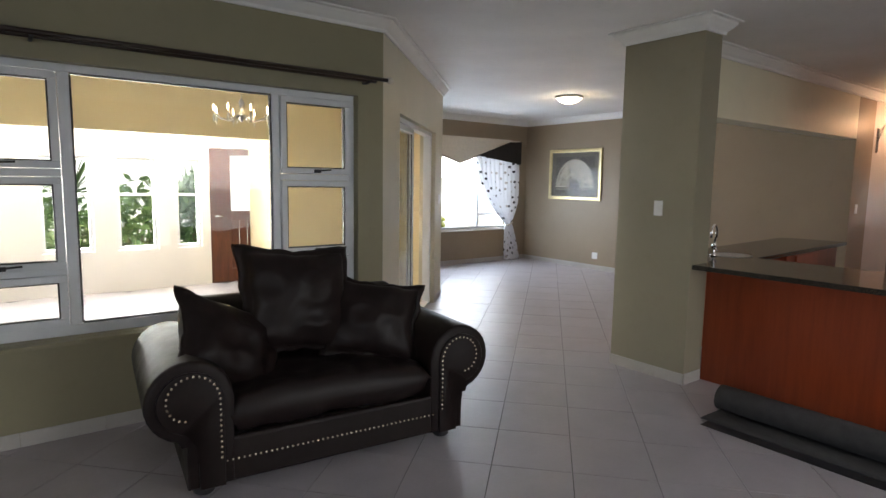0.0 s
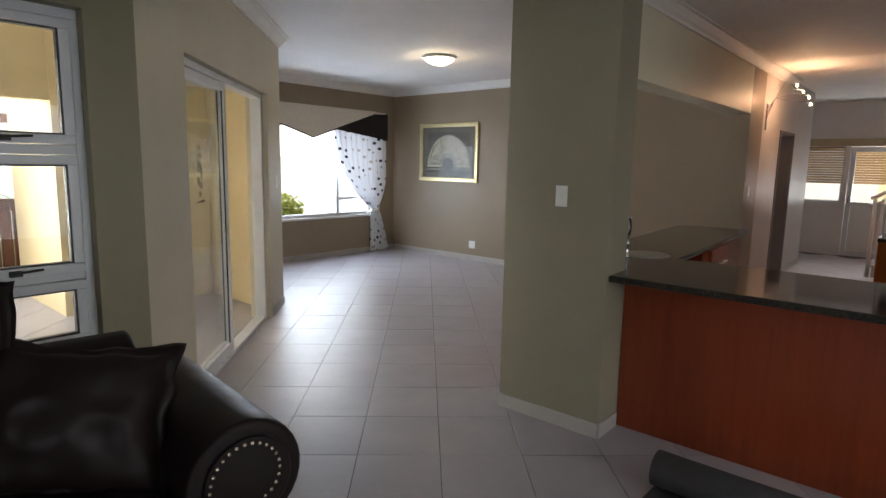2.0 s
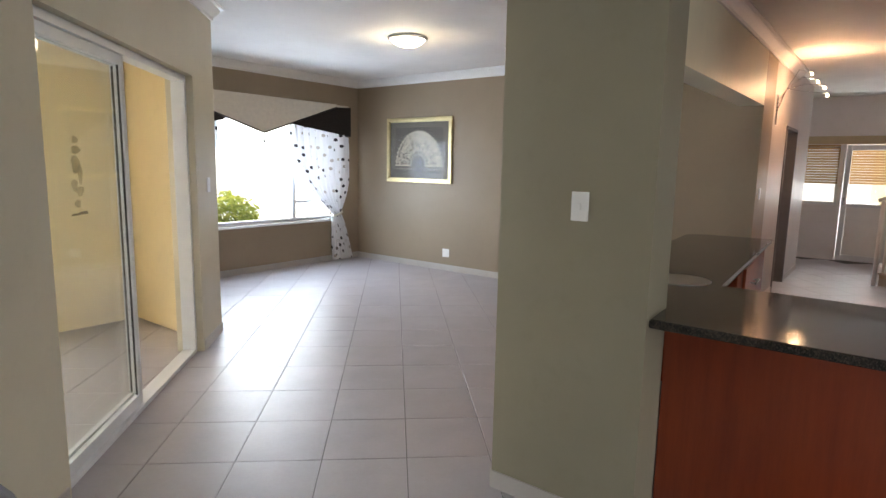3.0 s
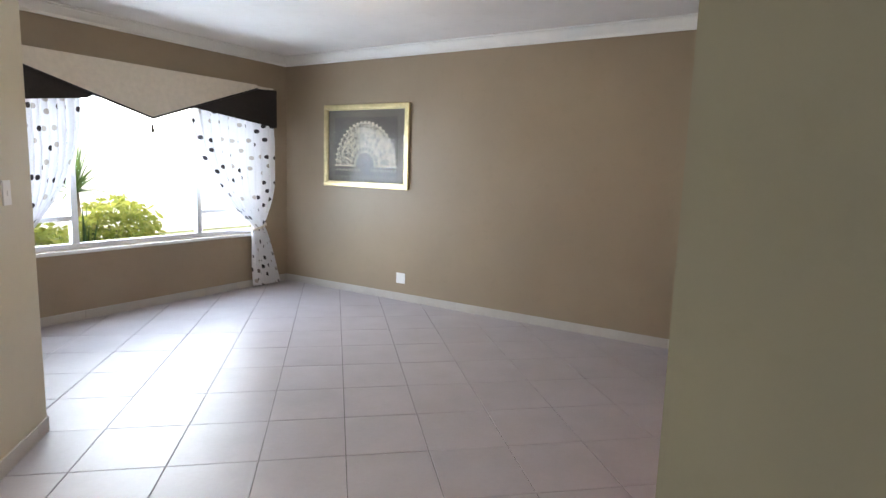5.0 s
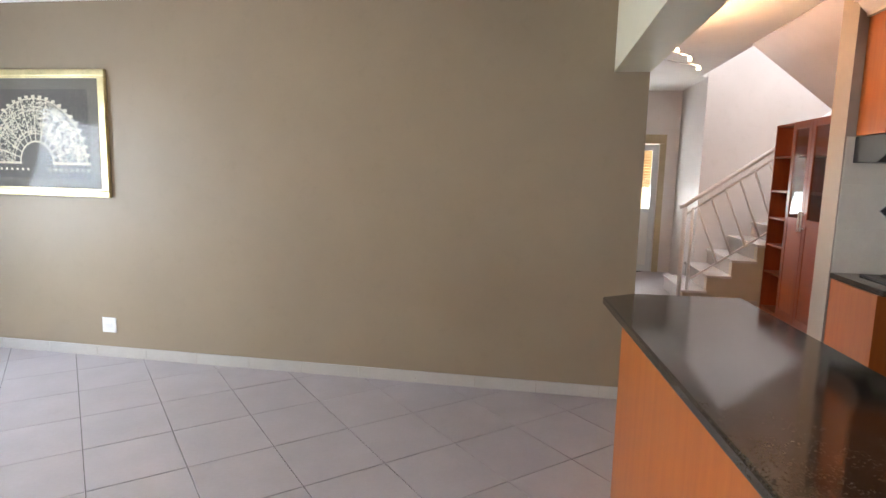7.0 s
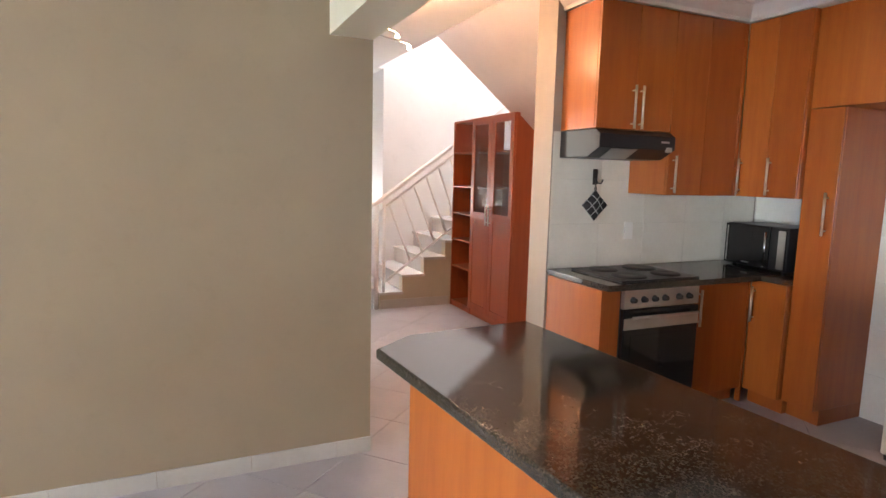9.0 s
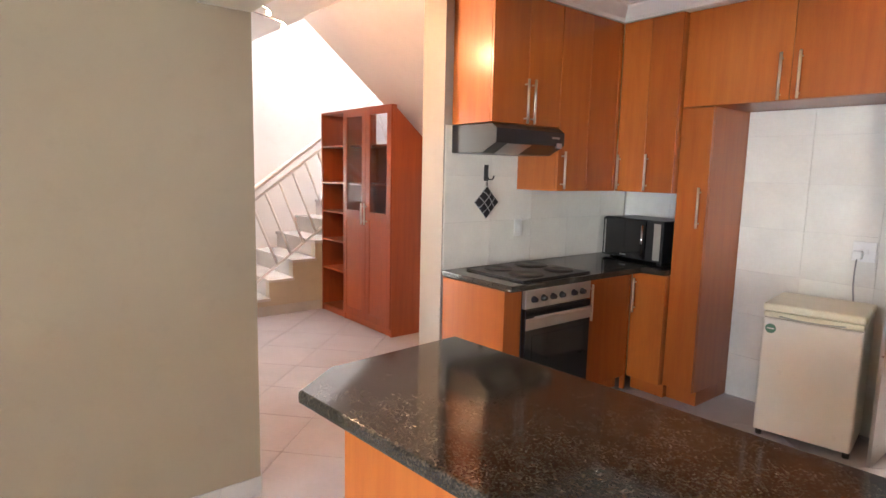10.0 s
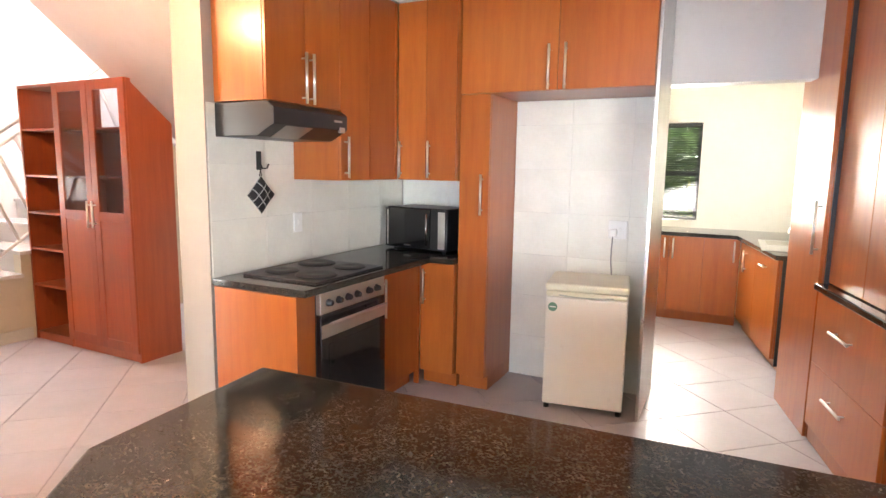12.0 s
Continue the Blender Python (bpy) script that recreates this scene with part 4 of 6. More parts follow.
part("top_board", box(5.56 - PX, 0.002, 2.36 - PZ, 8.34 - PX, 0.128, 2.385 - PZ, 0.003), CREAMCLOTH, pel)
bm = tube([(6.78 - PX, -0.035, 1.90 - PZ), (6.78 - PX, -0.035, 1.84 - PZ)], 0.003, 6)
lathe([(0.006, 0.0), (0.014, -0.012), (0.012, -0.022), (0.017, -0.06), (0.02, -0.075)], 12, (6.78 - PX, -0.035, 1.845 - PZ), "z", bm)
part("tassel", bm, BLACKCLOTH, pel, "black tassel on a cord")


def curtain(name, inner, outer, tie_x, tie_z, hem_x, sgn, seed):
    """A voile curtain gathered at a tie: it hangs from the rail, sweeps to the tie and falls to the floor."""
    bm = bmesh.new()
    uvl = bm.loops.layers.uv.new("UVMap")
    nu, nv = 90, 70
    z_top, z_hem = 2.10, 0.02
    uvs, rows = {}, []
    for j in range(nv + 1):
        v = j / nv
        z = z_top + (z_hem - z_top) * v
        row = []
        for i in range(nu + 1):
            u = i / nu
            xt = inner + (outer - inner) * u
            if z >= tie_z:
                k = (z_top - z) / (z_top - tie_z)
                ease = k ** (2.3 + 3.2 * u)
                x = xt + (tie_x + (u - 0.5) * 0.13 * sgn - xt) * ease
                amp = 0.030 * (1 - 0.35 * k)
            else:
                k = (tie_z - z) / (tie_z - z_hem)
                spread = 0.15 + 0.26 * k ** 0.6
                x = tie_x + (hem_x - tie_x) * k + (u - 0.5) * spread * sgn
                amp = 0.028 + 0.012 * k
            ph = u * 2 * math.pi * 9.5 + 0.8 * math.sin(3 * v + seed) + 0.7 * noise.noise(Vector((u * 4, v * 3, seed)))
            y = 8.335 + amp * math.sin(ph) + 0.016 * noise.noise(Vector((u * 7, v * 6, seed + 4)))
            if z > tie_z:
                y -= 0.03 * math.sin(math.pi * min(1, (z_top - z) / (z_top - tie_z)))
            vert = bm.verts.new((x, min(8.375, y), z))
            uvs[vert] = (u * 1.25, v * 2.05)
            row.append(vert)
        rows.append(row)
    for a, b in zip(rows, rows[1:]):
        for i in range(nu):
            f = bm.faces.new((a[i], a[i + 1], b[i + 1], b[i]))
            f.smooth = True
            for lp in f.loops:
                lp[uvl].uv = uvs[lp.vert]
    ob = thing(name, (hem_x, 8.33, 0), "sheer white curtain with dark spots tied back beside the window", "curtain", "dining window curtains")
    for vv in bm.verts:
        vv.co -= Vector((hem_x, 8.33, 0))
    part("drape", bm, SHEER, ob)
    band = [(tie_x - hem_x + 0.085 * math.cos(a), -0.0 + 0.052 * math.sin(a), tie_z + 0.03 * math.cos(a) * sgn) for a in (2 * math.pi * k / 20 for k in range(21))]
    part("tieback", tube(band, 0.016, 8, caps=False), CREAMCLOTH, ob)
    return ob


curtain("curtain", 7.28, 8.37, 8.15, 0.74, 8.27, 1, 1)
curtain("curtain", 6.16, 5.50, 5.56, 0.76, 5.46, -1, 5)

# framed lace fan
pic = thing("framed_picture", (8.66, 7.11, 1.73), "lace fan in a champagne gold frame behind glass", "picture", rz=-90)
W, H, F = 1.25, 0.95, 0.05
bm = bmesh.new()
for x0, z0, x1, z1 in ((-W / 2, H / 2 - F, W / 2, H / 2), (-W / 2, -H / 2, W / 2, -H / 2 + F), (-W / 2, -H / 2 + F, -W / 2 + F, H / 2 - F), (W / 2 - F, -H / 2 + F, W / 2, H / 2 - F)):
    add_box(bm, x0, -0.032, z0, x1, -0.001, z1, 0.007)
part("frame", bm, GOLD, pic)
bm = bmesh.new()
for x0, z0, x1, z1 in ((-W / 2 + F, H / 2 - F - 0.014, W / 2 - F, H / 2 - F), (-W / 2 + F, -H / 2 + F, W / 2 - F, -H / 2 + F + 0.014), (-W / 2 + F, -H / 2 + F + 0.014, -W / 2 + F + 0.014, H / 2 - F - 0.014), (W / 2 - F - 0.014, -H / 2 + F + 0.014, W / 2 - F, H / 2 - F - 0.014)):
    add_box(bm, x0, -0.024, z0, x1, -0.006, z1, 0.003)
part("inner_slip", bm, GOLD, pic)
MOUNT = plain("grey_taupe_mount", (0.16, 0.145, 0.12), 0.8, vary=0.04)
LACE = plain("cream_lace", (0.72, 0.66, 0.50), 0.7, vary=0.15, scale=60)
part("mount", box(-W / 2 + F, -0.008, -H / 2 + F, W / 2 - F, -0.002, H / 2 - F), MOUNT, pic)
part("inner_mount", box(-0.46, -0.010, -0.34, 0.46, -0.0085, 0.33), plain("darker_mount", (0.12, 0.11, 0.095), 0.8), pic)
bm = bmesh.new()
CX, CZ = 0.0, -0.225
rng = random.Random(2)


def strip(p, q, w, y=-0.0125):
    d = (Vector(q) - Vector(p))
    n = Vector((-d.y, d.x)).normalized() * w / 2
    vs = [bm.verts.new((a.x, y, a.y)) for a in (Vector(p) - n, Vector(q) - n, Vector(q) + n, Vector(p) + n)]
    bm.faces.new(vs)


def polar(r, a):
    return (CX + 1.07 * r * math.cos(a), CZ + 1.2 * r * math.sin(a))


for k in range(13):
    a = math.pi * k / 12
    strip(polar(0.135, a), polar(0.41, a), 0.008)
for r, w in ((0.137, 0.012), (0.185, 0.006), (0.205, 0.006), (0.33, 0.007), (0.355, 0.006), (0.405, 0.010)):
    for k in range(48):
        strip(polar(r, math.pi * k / 48), polar(r, math.pi * (k + 1.04) / 48), w)
for k in range(1000):
    r, a = math.sqrt(rng.uniform(0.19 ** 2, 0.40 ** 2)), rng.uniform(0.02, math.pi - 0.02)
    b = rng.uniform(0, math.pi)
    ln = rng.uniform(0.01, 0.034)
    c = polar(r, a)
    strip((c[0] - ln * math.cos(b) / 2, c[1] - ln * math.sin(b) / 2), (c[0] + ln * math.cos(b) / 2, c[1] + ln * math.sin(b) / 2), rng.uniform(0.003, 0.008), -0.0122)
for k in range(25):
    c = polar(0.418, math.pi * k / 24)
    strip((c[0] - 0.016, c[1]), (c[0] + 0.016, c[1]), 0.02)
for s in (-1, 1):
    strip((s * 0.135, CZ), (s * 0.445, CZ), 0.018)
part("lace_fan", bm, LACE, pic, "cream lace fan opened to a half circle")
bm = bmesh.new()
for k in range(19):
    if k in (8, 9, 10):
        continue
    x = -0.43 + k * 0.048
    add_box(bm, x, -0.0125, CZ - 0.058, x + 0.017, -0.0105, CZ - 0.04)
tagged(part("caption", bm, LACE, pic, "row of small pale marks under the fan"), "row of small pale marks under the fan", kind="stuff")
p = part("glazing", box(-W / 2 + F, -0.0185, -H / 2 + F, W / 2 - F, -0.0165, H / 2 - F), glass("picture_glass", (1, 1, 1), 0.0, 0.3), pic)
p.visible_shadow = False

# ---------------------------------------------------------------- hall and stairs
BEIGE = wall_paint("beige_stair_paint", (0.52, 0.45, 0.34))
STEP = floor_tile("white_step_tile", (0.66, 0.62, 0.60), 0.25)
stairs = tagged(new("staircase"), "white tiled staircase with a beige side wall", "staircase", "", "structure")
side = [(1.55, -0.01)]
for k in range(9):
    y0, z = 1.55 - 0.26 * k, 0.19 * (k + 1)
    part("riser", box(11.922, y0 - 0.02, z - 0.19, 12.845, y0, z - 0.031), STEP, stairs)
    part("tread", box(11.785, y0 - 0.262, z - 0.03, 12.845, y0 + 0.02, z, 0.003), STEP, stairs)
    side += [(y0, z - 0.032), (y0 - 0.26, z - 0.032)]
side += [(1.55 - 0.26 * 9, -0.01)]
bm = bmesh.new()
va, vb = [bm.verts.new((11.82, y, z)) for y, z in side], [bm.verts.new((11.92, y, z)) for y, z in side]
bm.faces.new(va)
bm.faces.new(vb[::-1])
for i in range(len(side)):
    bm.faces.new((va[i], vb[i], vb[(i + 1) % len(side)], va[(i + 1) % len(side)]))
part("side_wall", bm, BEIGE, stairs, "beige painted plaster side of the stairs")
part("side_skirting", box(11.806, 0.72, 0.0, 11.818, 1.55, 0.1, 0.002), SKIRT, stairs)
rail = thing("stair_railing", (11.84, 1.60, 0), "white painted steel stair railing with slanted bars", "railing")
SL = 0.19 / 0.26
RX = -0.02
part("newel_post", tube([(RX, 0, 0.0), (RX, 0, 1.16)], 0.026, 12), RAIL, rail)
part("newel_post", tube([(RX, -0.09, 0.19), (RX, -0.09, 1.16)], 0.018, 10), RAIL, rail)
part("handrail", tube([(RX, 0.06, 1.16), (RX, 0, 1.185), (RX, -2.3, 1.185 + 2.3 * SL)], 0.024, 12), RAIL, rail)
part("top_bar", tube([(RX, 0, 1.07), (RX, -2.3, 1.07 + 2.3 * SL)], 0.014, 8), RAIL, rail)
part("bottom_bar", tube([(RX, -0.09, 0.30), (RX, -2.3, 0.30 + 2.21 * SL)], 0.014, 8), RAIL, rail)
for k in range(15):
    y = -0.14 - 0.145 * k
    yb = y - 0.26
    part("baluster", tube([(RX, y, 1.07 - y * SL), (RX, yb, 0.30 - (yb + 0.09) * SL)], 0.0135, 8), RAIL, rail)
plate("light_switch", (12.85, 1.10, 1.25), 270, 0.075, 0.12, "white plastic light switch on the stairwell wall")

# bookcase under the soffit
BOOKWOOD = wood("orange_red_veneer", (0.29, 0.052, 0.015), (0.37, 0.078, 0.023), 0.38)
bc = thing("bookcase", (11.13, 0.50, 0), "red mahogany bookcase with open shelves and two half glazed doors", "bookcase")
BX0, BX1, BY0, BY1, BT = 10.44 - 11.13, 11.80 - 11.13, 0.34 - 0.5, 0.70 - 0.5, 2.10
XS = 11.30 - 11.13


def side_board(x0, x1, low):
    bm = bmesh.new()
    o = [(BY1, 0.0), (BY1, BT), (BY0, low), (BY0, 0.0)]
    a, b = [bm.verts.new((x0, y, z)) for y, z in o], [bm.verts.new((x1, y, z)) for y, z in o]
    bm.faces.new(a)
    bm.faces.new(b[::-1])
    for i in range(4):
        bm.faces.new((a[i], b[i], b[(i + 1) % 4], a[(i + 1) % 4]))
    return bm


part("side", side_board(BX0, BX0 + 0.02, 1.80), BOOKWOOD, bc)
part("side", side_board(BX1 - 0.02, BX1, BT), BOOKWOOD, bc)
part("divider", side_board(XS - 0.01, XS + 0.01, BT), BOOKWOOD, bc)
part("back", box(BX0 + 0.02, BY0 - 0.01, 0.05, BX1 - 0.02, BY0 - 0.001, 1.78), BOOKWOOD, bc)
part("top", box(XS + 0.01, BY0, BT - 0.02, BX1 - 0.02, BY1, BT, 0.001), BOOKWOOD, bc)
part("top", box(BX0 + 0.02, BY1 - 0.05, BT - 0.03, XS - 0.01, BY1 - 0.021, BT, 0.001), BOOKWOOD, bc)
part("plinth", box(BX0 + 0.02, BY1 - 0.03, 0.0, XS - 0.01, BY1 - 0.012, 0.07), BOOKWOOD, bc)
part("plinth", box(XS + 0.01, BY1 - 0.03, 0.0, BX1 - 0.02, BY1 - 0.012, 0.07), BOOKWOOD, bc)
for z in (0.07, 0.48, 0.79, 1.09, 1.39, 1.76):
    part("shelf", box(XS + 0.011, BY0, z - 0.018, BX1 - 0.021, BY1 - 0.004, z, 0.001), BOOKWOOD, bc)
for z in (0.07, 1.39, 1.76):
    part("shelf", box(BX0 + 0.021, BY0, z - 0.018, XS - 0.011, BY1 - 0.05, z, 0.001), BOOKWOOD, bc)
MID = (BX0 + XS) / 2
SMOKE = glass("smoked_cabinet_glass", (0.8, 0.8, 0.82))
for x0, x1, hs in ((BX0, MID, 1), (MID, XS, -1)):
    bm = bmesh.new()
    w, y0, y1 = 0.07, BY1 + 0.001, BY1 + 0.02
    for b in ((x0 + 0.002, y0, 0.075, x0 + w, y1, BT - 0.002), (x1 - w, y0, 0.075, x1 - 0.002, y1, BT - 0.002), (x0 + w, y0, BT - 0.075, x1 - w, y1, BT - 0.002), (x0 + w, y0, 1.06, x1 - w, y1, 1.13), (x0 + w, y0, 0.075, x1 - w, y1, 0.15)):
        add_box(bm, *b, 0.002)
    d = part("door", bm, BOOKWOOD, bc)
    part("door_panel", box(x0 + w, y0 + 0.003, 0.15, x1 - w, y1 - 0.006, 1.06), BOOKWOOD, d)
    p = part("pane", box(x0 + w, y0 + 0.006, 1.13, x1 - w, y0 + 0.010, BT - 0.075), SMOKE, d)
    p.visible_shadow = False
    bar_handle(d, (0, 0, 1), (MID - hs * 0.03, BY1 + 0.02, 1.11), 0.2, (0, 1, 0))

# wall spotlight in the hall
sc = thing("wall_light", (9.38, 2.62, 2.19), "chrome wall light with curved arms and small lit glass spots", "wall light")
part("backplate", box(-0.035, -0.012, -0.16, 0.035, 0.0, 0.16, 0.004), CHROME, sc)
BULB = glow("lit_halogen_bulb", (1.0, 0.80, 0.50), 22.0)
for k, (x, y, z) in enumerate(((0.02, -0.30, 0.36), (0.20, -0.34, 0.30), (0.12, -0.42, 0.22), (0.0, -0.46, 0.13))):
    arm = part("arm", tube([(0, -0.012, 0.10 - 0.04 * k), (0.02, -0.08, 0.22), (x * 0.6, y * 0.6, z + 0.05), (x, y, z + 0.02)], 0.0035, 8), CHROME, sc)
    part("glass", lathe([(0.006, 0.014), (0.010, 0.009), (0.014, -0.010), (0.011, -0.014)], 14, (x, y, z)), BULB, arm, "small lit glass spot")
lamp_point("wall_light_glow", (9.60, 2.22, 2.44), 18, (1.0, 0.55, 0.29), 0.025)

# hall doorway frame, far window, blinds and sliding door
dr = tagged(new("door_2"), "grey painted steel door frame with the doorway open", "door frame", "", "structure")
bm = bmesh.new()
for b in ((10.262, 2.605, 0.0, 10.30, 2.825, 2.078), (11.17, 2.605, 0.0, 11.208, 2.825, 2.078), (10.30, 2.605, 2.04, 11.17, 2.825, 2.078)):
    add_box(bm, *b, 0.004)
part("door_frame", bm, plain("grey_frame_paint", (0.16, 0.15, 0.16), 0.5), dr)

win = tagged(new("window_3"), "white framed hall window with a wooden venetian blind", "window", "", "structure")
bm = bmesh.new()
for y0, z0, y1, z1 in ((2.28, 1.95, 2.95, 2.0), (2.28, 0.96, 2.95, 1.01), (2.28, 1.01, 2.33, 1.95), (2.90, 1.01, 2.95, 1.95)):
    add_box(bm, 14.25, y0, z0, 14.30, y1, z1, 0.003)
part("window_frame", bm, ALU, win)
BLINDWOOD = wood("blind_slats", (0.26, 0.13, 0.04), (0.42, 0.24, 0.08), 0.4, "y")
bl = thing("venetian_blind", (14.18, 2.62, 1.99), "half lowered wooden venetian blind at the hall window", "blind")
part("head_rail", box(-0.03, -0.32, -0.03, 0.015, 0.32, 0.0, 0.003), BLINDWOOD, bl)
slat = finish("slat", box(-0.024, -0.32, -0.0015, 0.024, 0.32, 0.0015), BLINDWOOD)
for k in range(14):
    ob = new("slat", slat)
    ob.parent = bl
    ob.matrix_local = pose(-0.006, 0, -0.06 - 0.045 * k, 0, 52, 0)
bl2 = thing("venetian_blind", (14.33, 1.85, 1.99), "half lowered wooden venetian blind behind the sliding door", "blind")
part("head_rail", box(-0.03, -0.34, -0.03, 0.015, 0.34, 0.0, 0.003), BLINDWOOD, bl2)
slat2 = finish("slat", box(-0.024, -0.34, -0.0015, 0.024, 0.34, 0.0015), BLINDWOOD)
for k in range(14):
    ob = new("slat", slat2)
    ob.parent = bl2
    ob.matrix_local = pose(-0.006, 0, -0.06 - 0.045 * k, 0, 52, 0)
sd = tagged(new("door_3"), "white framed glass door at the end of the hall", "door", "", "structure")
bm = bmesh.new()
for y0, z0, y1, z1 in ((1.485, 0.0, 1.57, 1.99), (2.135, 0.0, 2.215, 1.99), (1.57, 1.90, 2.135, 1.99), (1.57, 0.0, 2.135, 0.10)):
    add_box(bm, 14.215, y0, z0, 14.265, y1, z1, 0.004)
lf = part("door_leaf", bm, ALU, sd)
part("lower_panel", box(14.232, 1.571, 0.101, 14.246, 2.134, 0.93, 0.002), WHITEPL, lf, "pale lower door panel")
part("mid_rail", box(14.218, 1.571, 0.931, 14.262, 2.134, 0.995, 0.003), ALU, lf)
part("door_handle", tube([(14.20, 2.175, 0.98), (14.165, 2.175, 0.98), (14.165, 2.175, 1.10)], 0.008, 8), BLACKMATT, lf)
p = part("pane", box(14.236, 1.571, 0.996, 14.242, 2.134, 1.90), GLASS, sd)
p.visible_shadow = False

bm = bmesh.new()
add_box(bm, 14.172, 1.385, 2.005, 14.198, 3.38, 2.14, 0.004)
add_box(bm, 14.172, 1.385, 0.0, 14.198, 1.475, 2.003, 0.004)
setting("trim_hall_end", bm, plain("beige_door_trim", (0.50, 0.42, 0.27), 0.5, vary=0.05), "beige painted trim round the hall window and door", "trim")

# ---------------------------------------------------------------- kitchen appliances
ov = thing("oven", (8.67, 0.855, 0), "black and steel built-in electric oven under the hob", "oven")
ox0 = 8.375 - 8.67
part("body", box(ox0 + 0.03, -0.30, 0.10, 0.28, 0.30, 0.86), BLACKMATT, ov)
part("control_panel", box(ox0, -0.30, 0.745, ox0 + 0.03, 0.30, 0.862, 0.003), STEEL, ov)
for k in range(6):
    y = 0.235 - k * 0.083 - (0.03 if k > 3 else 0)
    kn = part("knob", lathe([(0.021, 0.0), (0.021, 0.006), (0.016, 0.012), (0.015, 0.026), (0.011, 0.03)], 16, (0, 0, 0), "x"), BLACK, ov, "black oven knob")
    for v in kn.data.vertices:
        v.co = Vector((ox0 - v.co.x, y + v.co.y, 0.80 + v.co.z))
d = part("door", box(ox0 - 0.005, -0.30, 0.13, ox0 + 0.028, 0.30, 0.738, 0.004), DARKGLASS, ov)
part("trim", box(ox0 - 0.008, -0.30, 0.62, ox0 - 0.0055, 0.30, 0.69, 0.001), STEEL, d)
part("window", box(ox0 - 0.007, -0.24, 0.20, ox0 - 0.0055, 0.24, 0.58), DARKGLASS, d)
part("door_handle", tube([(ox0 - 0.04, -0.26, 0.70), (ox0 - 0.04, 0.26, 0.70)], 0.009, 10), STEEL, d)
part("foot_panel", box(ox0 + 0.04, -0.30, 0.0, ox0 + 0.06, 0.30, 0.10), CHERRY, ov)

hob = thing("hob", (8.65, 0.855, 0.902), "black four plate electric hob set in the worktop", "hob")
part("plate_frame", box(-0.26, -0.31, 0.0, 0.24, 0.31, 0.012, 0.004), BLACK, hob)
for x, y, r in ((-0.13, 0.15, 0.105), (0.11, 0.15, 0.088), (-0.13, -0.15, 0.088), (0.11, -0.15, 0.105)):
    part("hot_plate", lathe([(r, 0.012), (r + 0.008, 0.016), (r + 0.002, 0.021), (r - 0.008, 0.026), (r * 0.45, 0.026), (r * 0.3, 0.022), (0.01, 0.022)], 28, (x, y, 0)), BLACKMATT, hob)

hd = thing("extractor_hood", (8.80, 0.955, 1.64), "black slimline extractor hood under the wall cabinet", "extractor hood")
bm = bmesh.new()
prof = [(0.165, 0.0), (0.165, 0.17), (-0.19, 0.17), (-0.235, 0.14), (-0.235, 0.06), (-0.12, 0.0)]
va, vb = [bm.verts.new((x, -0.30, z)) for x, z in prof], [bm.verts.new((x, 0.295, z)) for x, z in prof]
fs = [bm.faces.new(va), bm.faces.new(vb[::-1])]
for i in range(6):
    fs.append(bm.faces.new((va[i], vb[i], vb[(i + 1) % 6], va[(i + 1) % 6])))
bmesh.ops.bevel(bm, geom=bm.edges[:], offset=0.004, segments=2, affect="EDGES", profile=0.5)
part("body", bm, BLACK, hd)
part("light_lens", box(-0.232, -0.05, 0.062, -0.178, 0.13, 0.066), plain("grey_lens", (0.3, 0.3, 0.32), 0.2), hd, "grey plastic light lens")
part("filter_slope", slab_xz([(-0.228, 0.052), (-0.125, -0.003), (-0.122, 0.002), (-0.226, 0.058)], 0.0, 0.2), STEEL, hd)
part("badge", box(-0.2375, -0.25, 0.10, -0.2355, -0.18, 0.112), STEEL, hd)
part("switch_tab", box(-0.242, -0.27, 0.045, -0.225, -0.225, 0.075, 0.002), STEEL, hd)

mw = thing("microwave", (8.56, -0.36, 0.902), "black microwave oven with a steel end strip on the worktop", "microwave", rz=-8)
part("body", box(-0.27, -0.16, 0.012, 0.27, 0.17, 0.31, 0.006), BLACK, mw)
d = part("door", box(-0.14, 0.172, 0.018, 0.268, 0.192, 0.305, 0.004), DARKGLASS, mw)
part("door_handle", tube([(-0.125, 0.215, 0.05), (-0.125, 0.215, 0.27)], 0.009, 10), CHROME, d)
part("control_panel", box(-0.268, 0.172, 0.018, -0.143, 0.190, 0.305, 0.004), BLACK, mw)
part("end_strip", box(-0.268, 0.191, 0.03, -0.21, 0.194, 0.29, 0.001), STEEL, mw)
part("edge_strip", box(0.235, 0.193, 0.03, 0.25, 0.196, 0.29, 0.001), CHROME, mw)
part("badge", box(0.03, 0.193, 0.035, 0.09, 0.195, 0.043), STEEL, mw)
for x in (-0.22, 0.22):
    for y in (-0.12, 0.13):
        part("foot", lathe([(0.015, 0), (0.015, 0.012)], 10, (x, y, 0)), BLACKMATT, mw)

fr = thing("fridge", (7.335, -0.25, 0), "small cream white bar fridge with a green sticker", "fridge", rz=9)
part("body", box(-0.242, -0.20, 0.03, 0.242, 0.20, 0.765, 0.012), FRIDGE, fr)
FRLID = plain("yellowed_cream_plastic", (0.80, 0.77, 0.60), 0.35, vary=0.03)
part("lid", box(-0.247, -0.205, 0.767, 0.247, 0.255, 0.812, 0.014), FRLID, fr, "slightly yellowed plastic lid")
d = part("door", box(-0.242, 0.206, 0.04, 0.242, 0.25, 0.728, 0.012), FRIDGE, fr)
part("grip", box(-0.242, 0.206, 0.730, 0.242, 0.252, 0.764, 0.01), FRLID, d, "yellowed plastic grip strip")
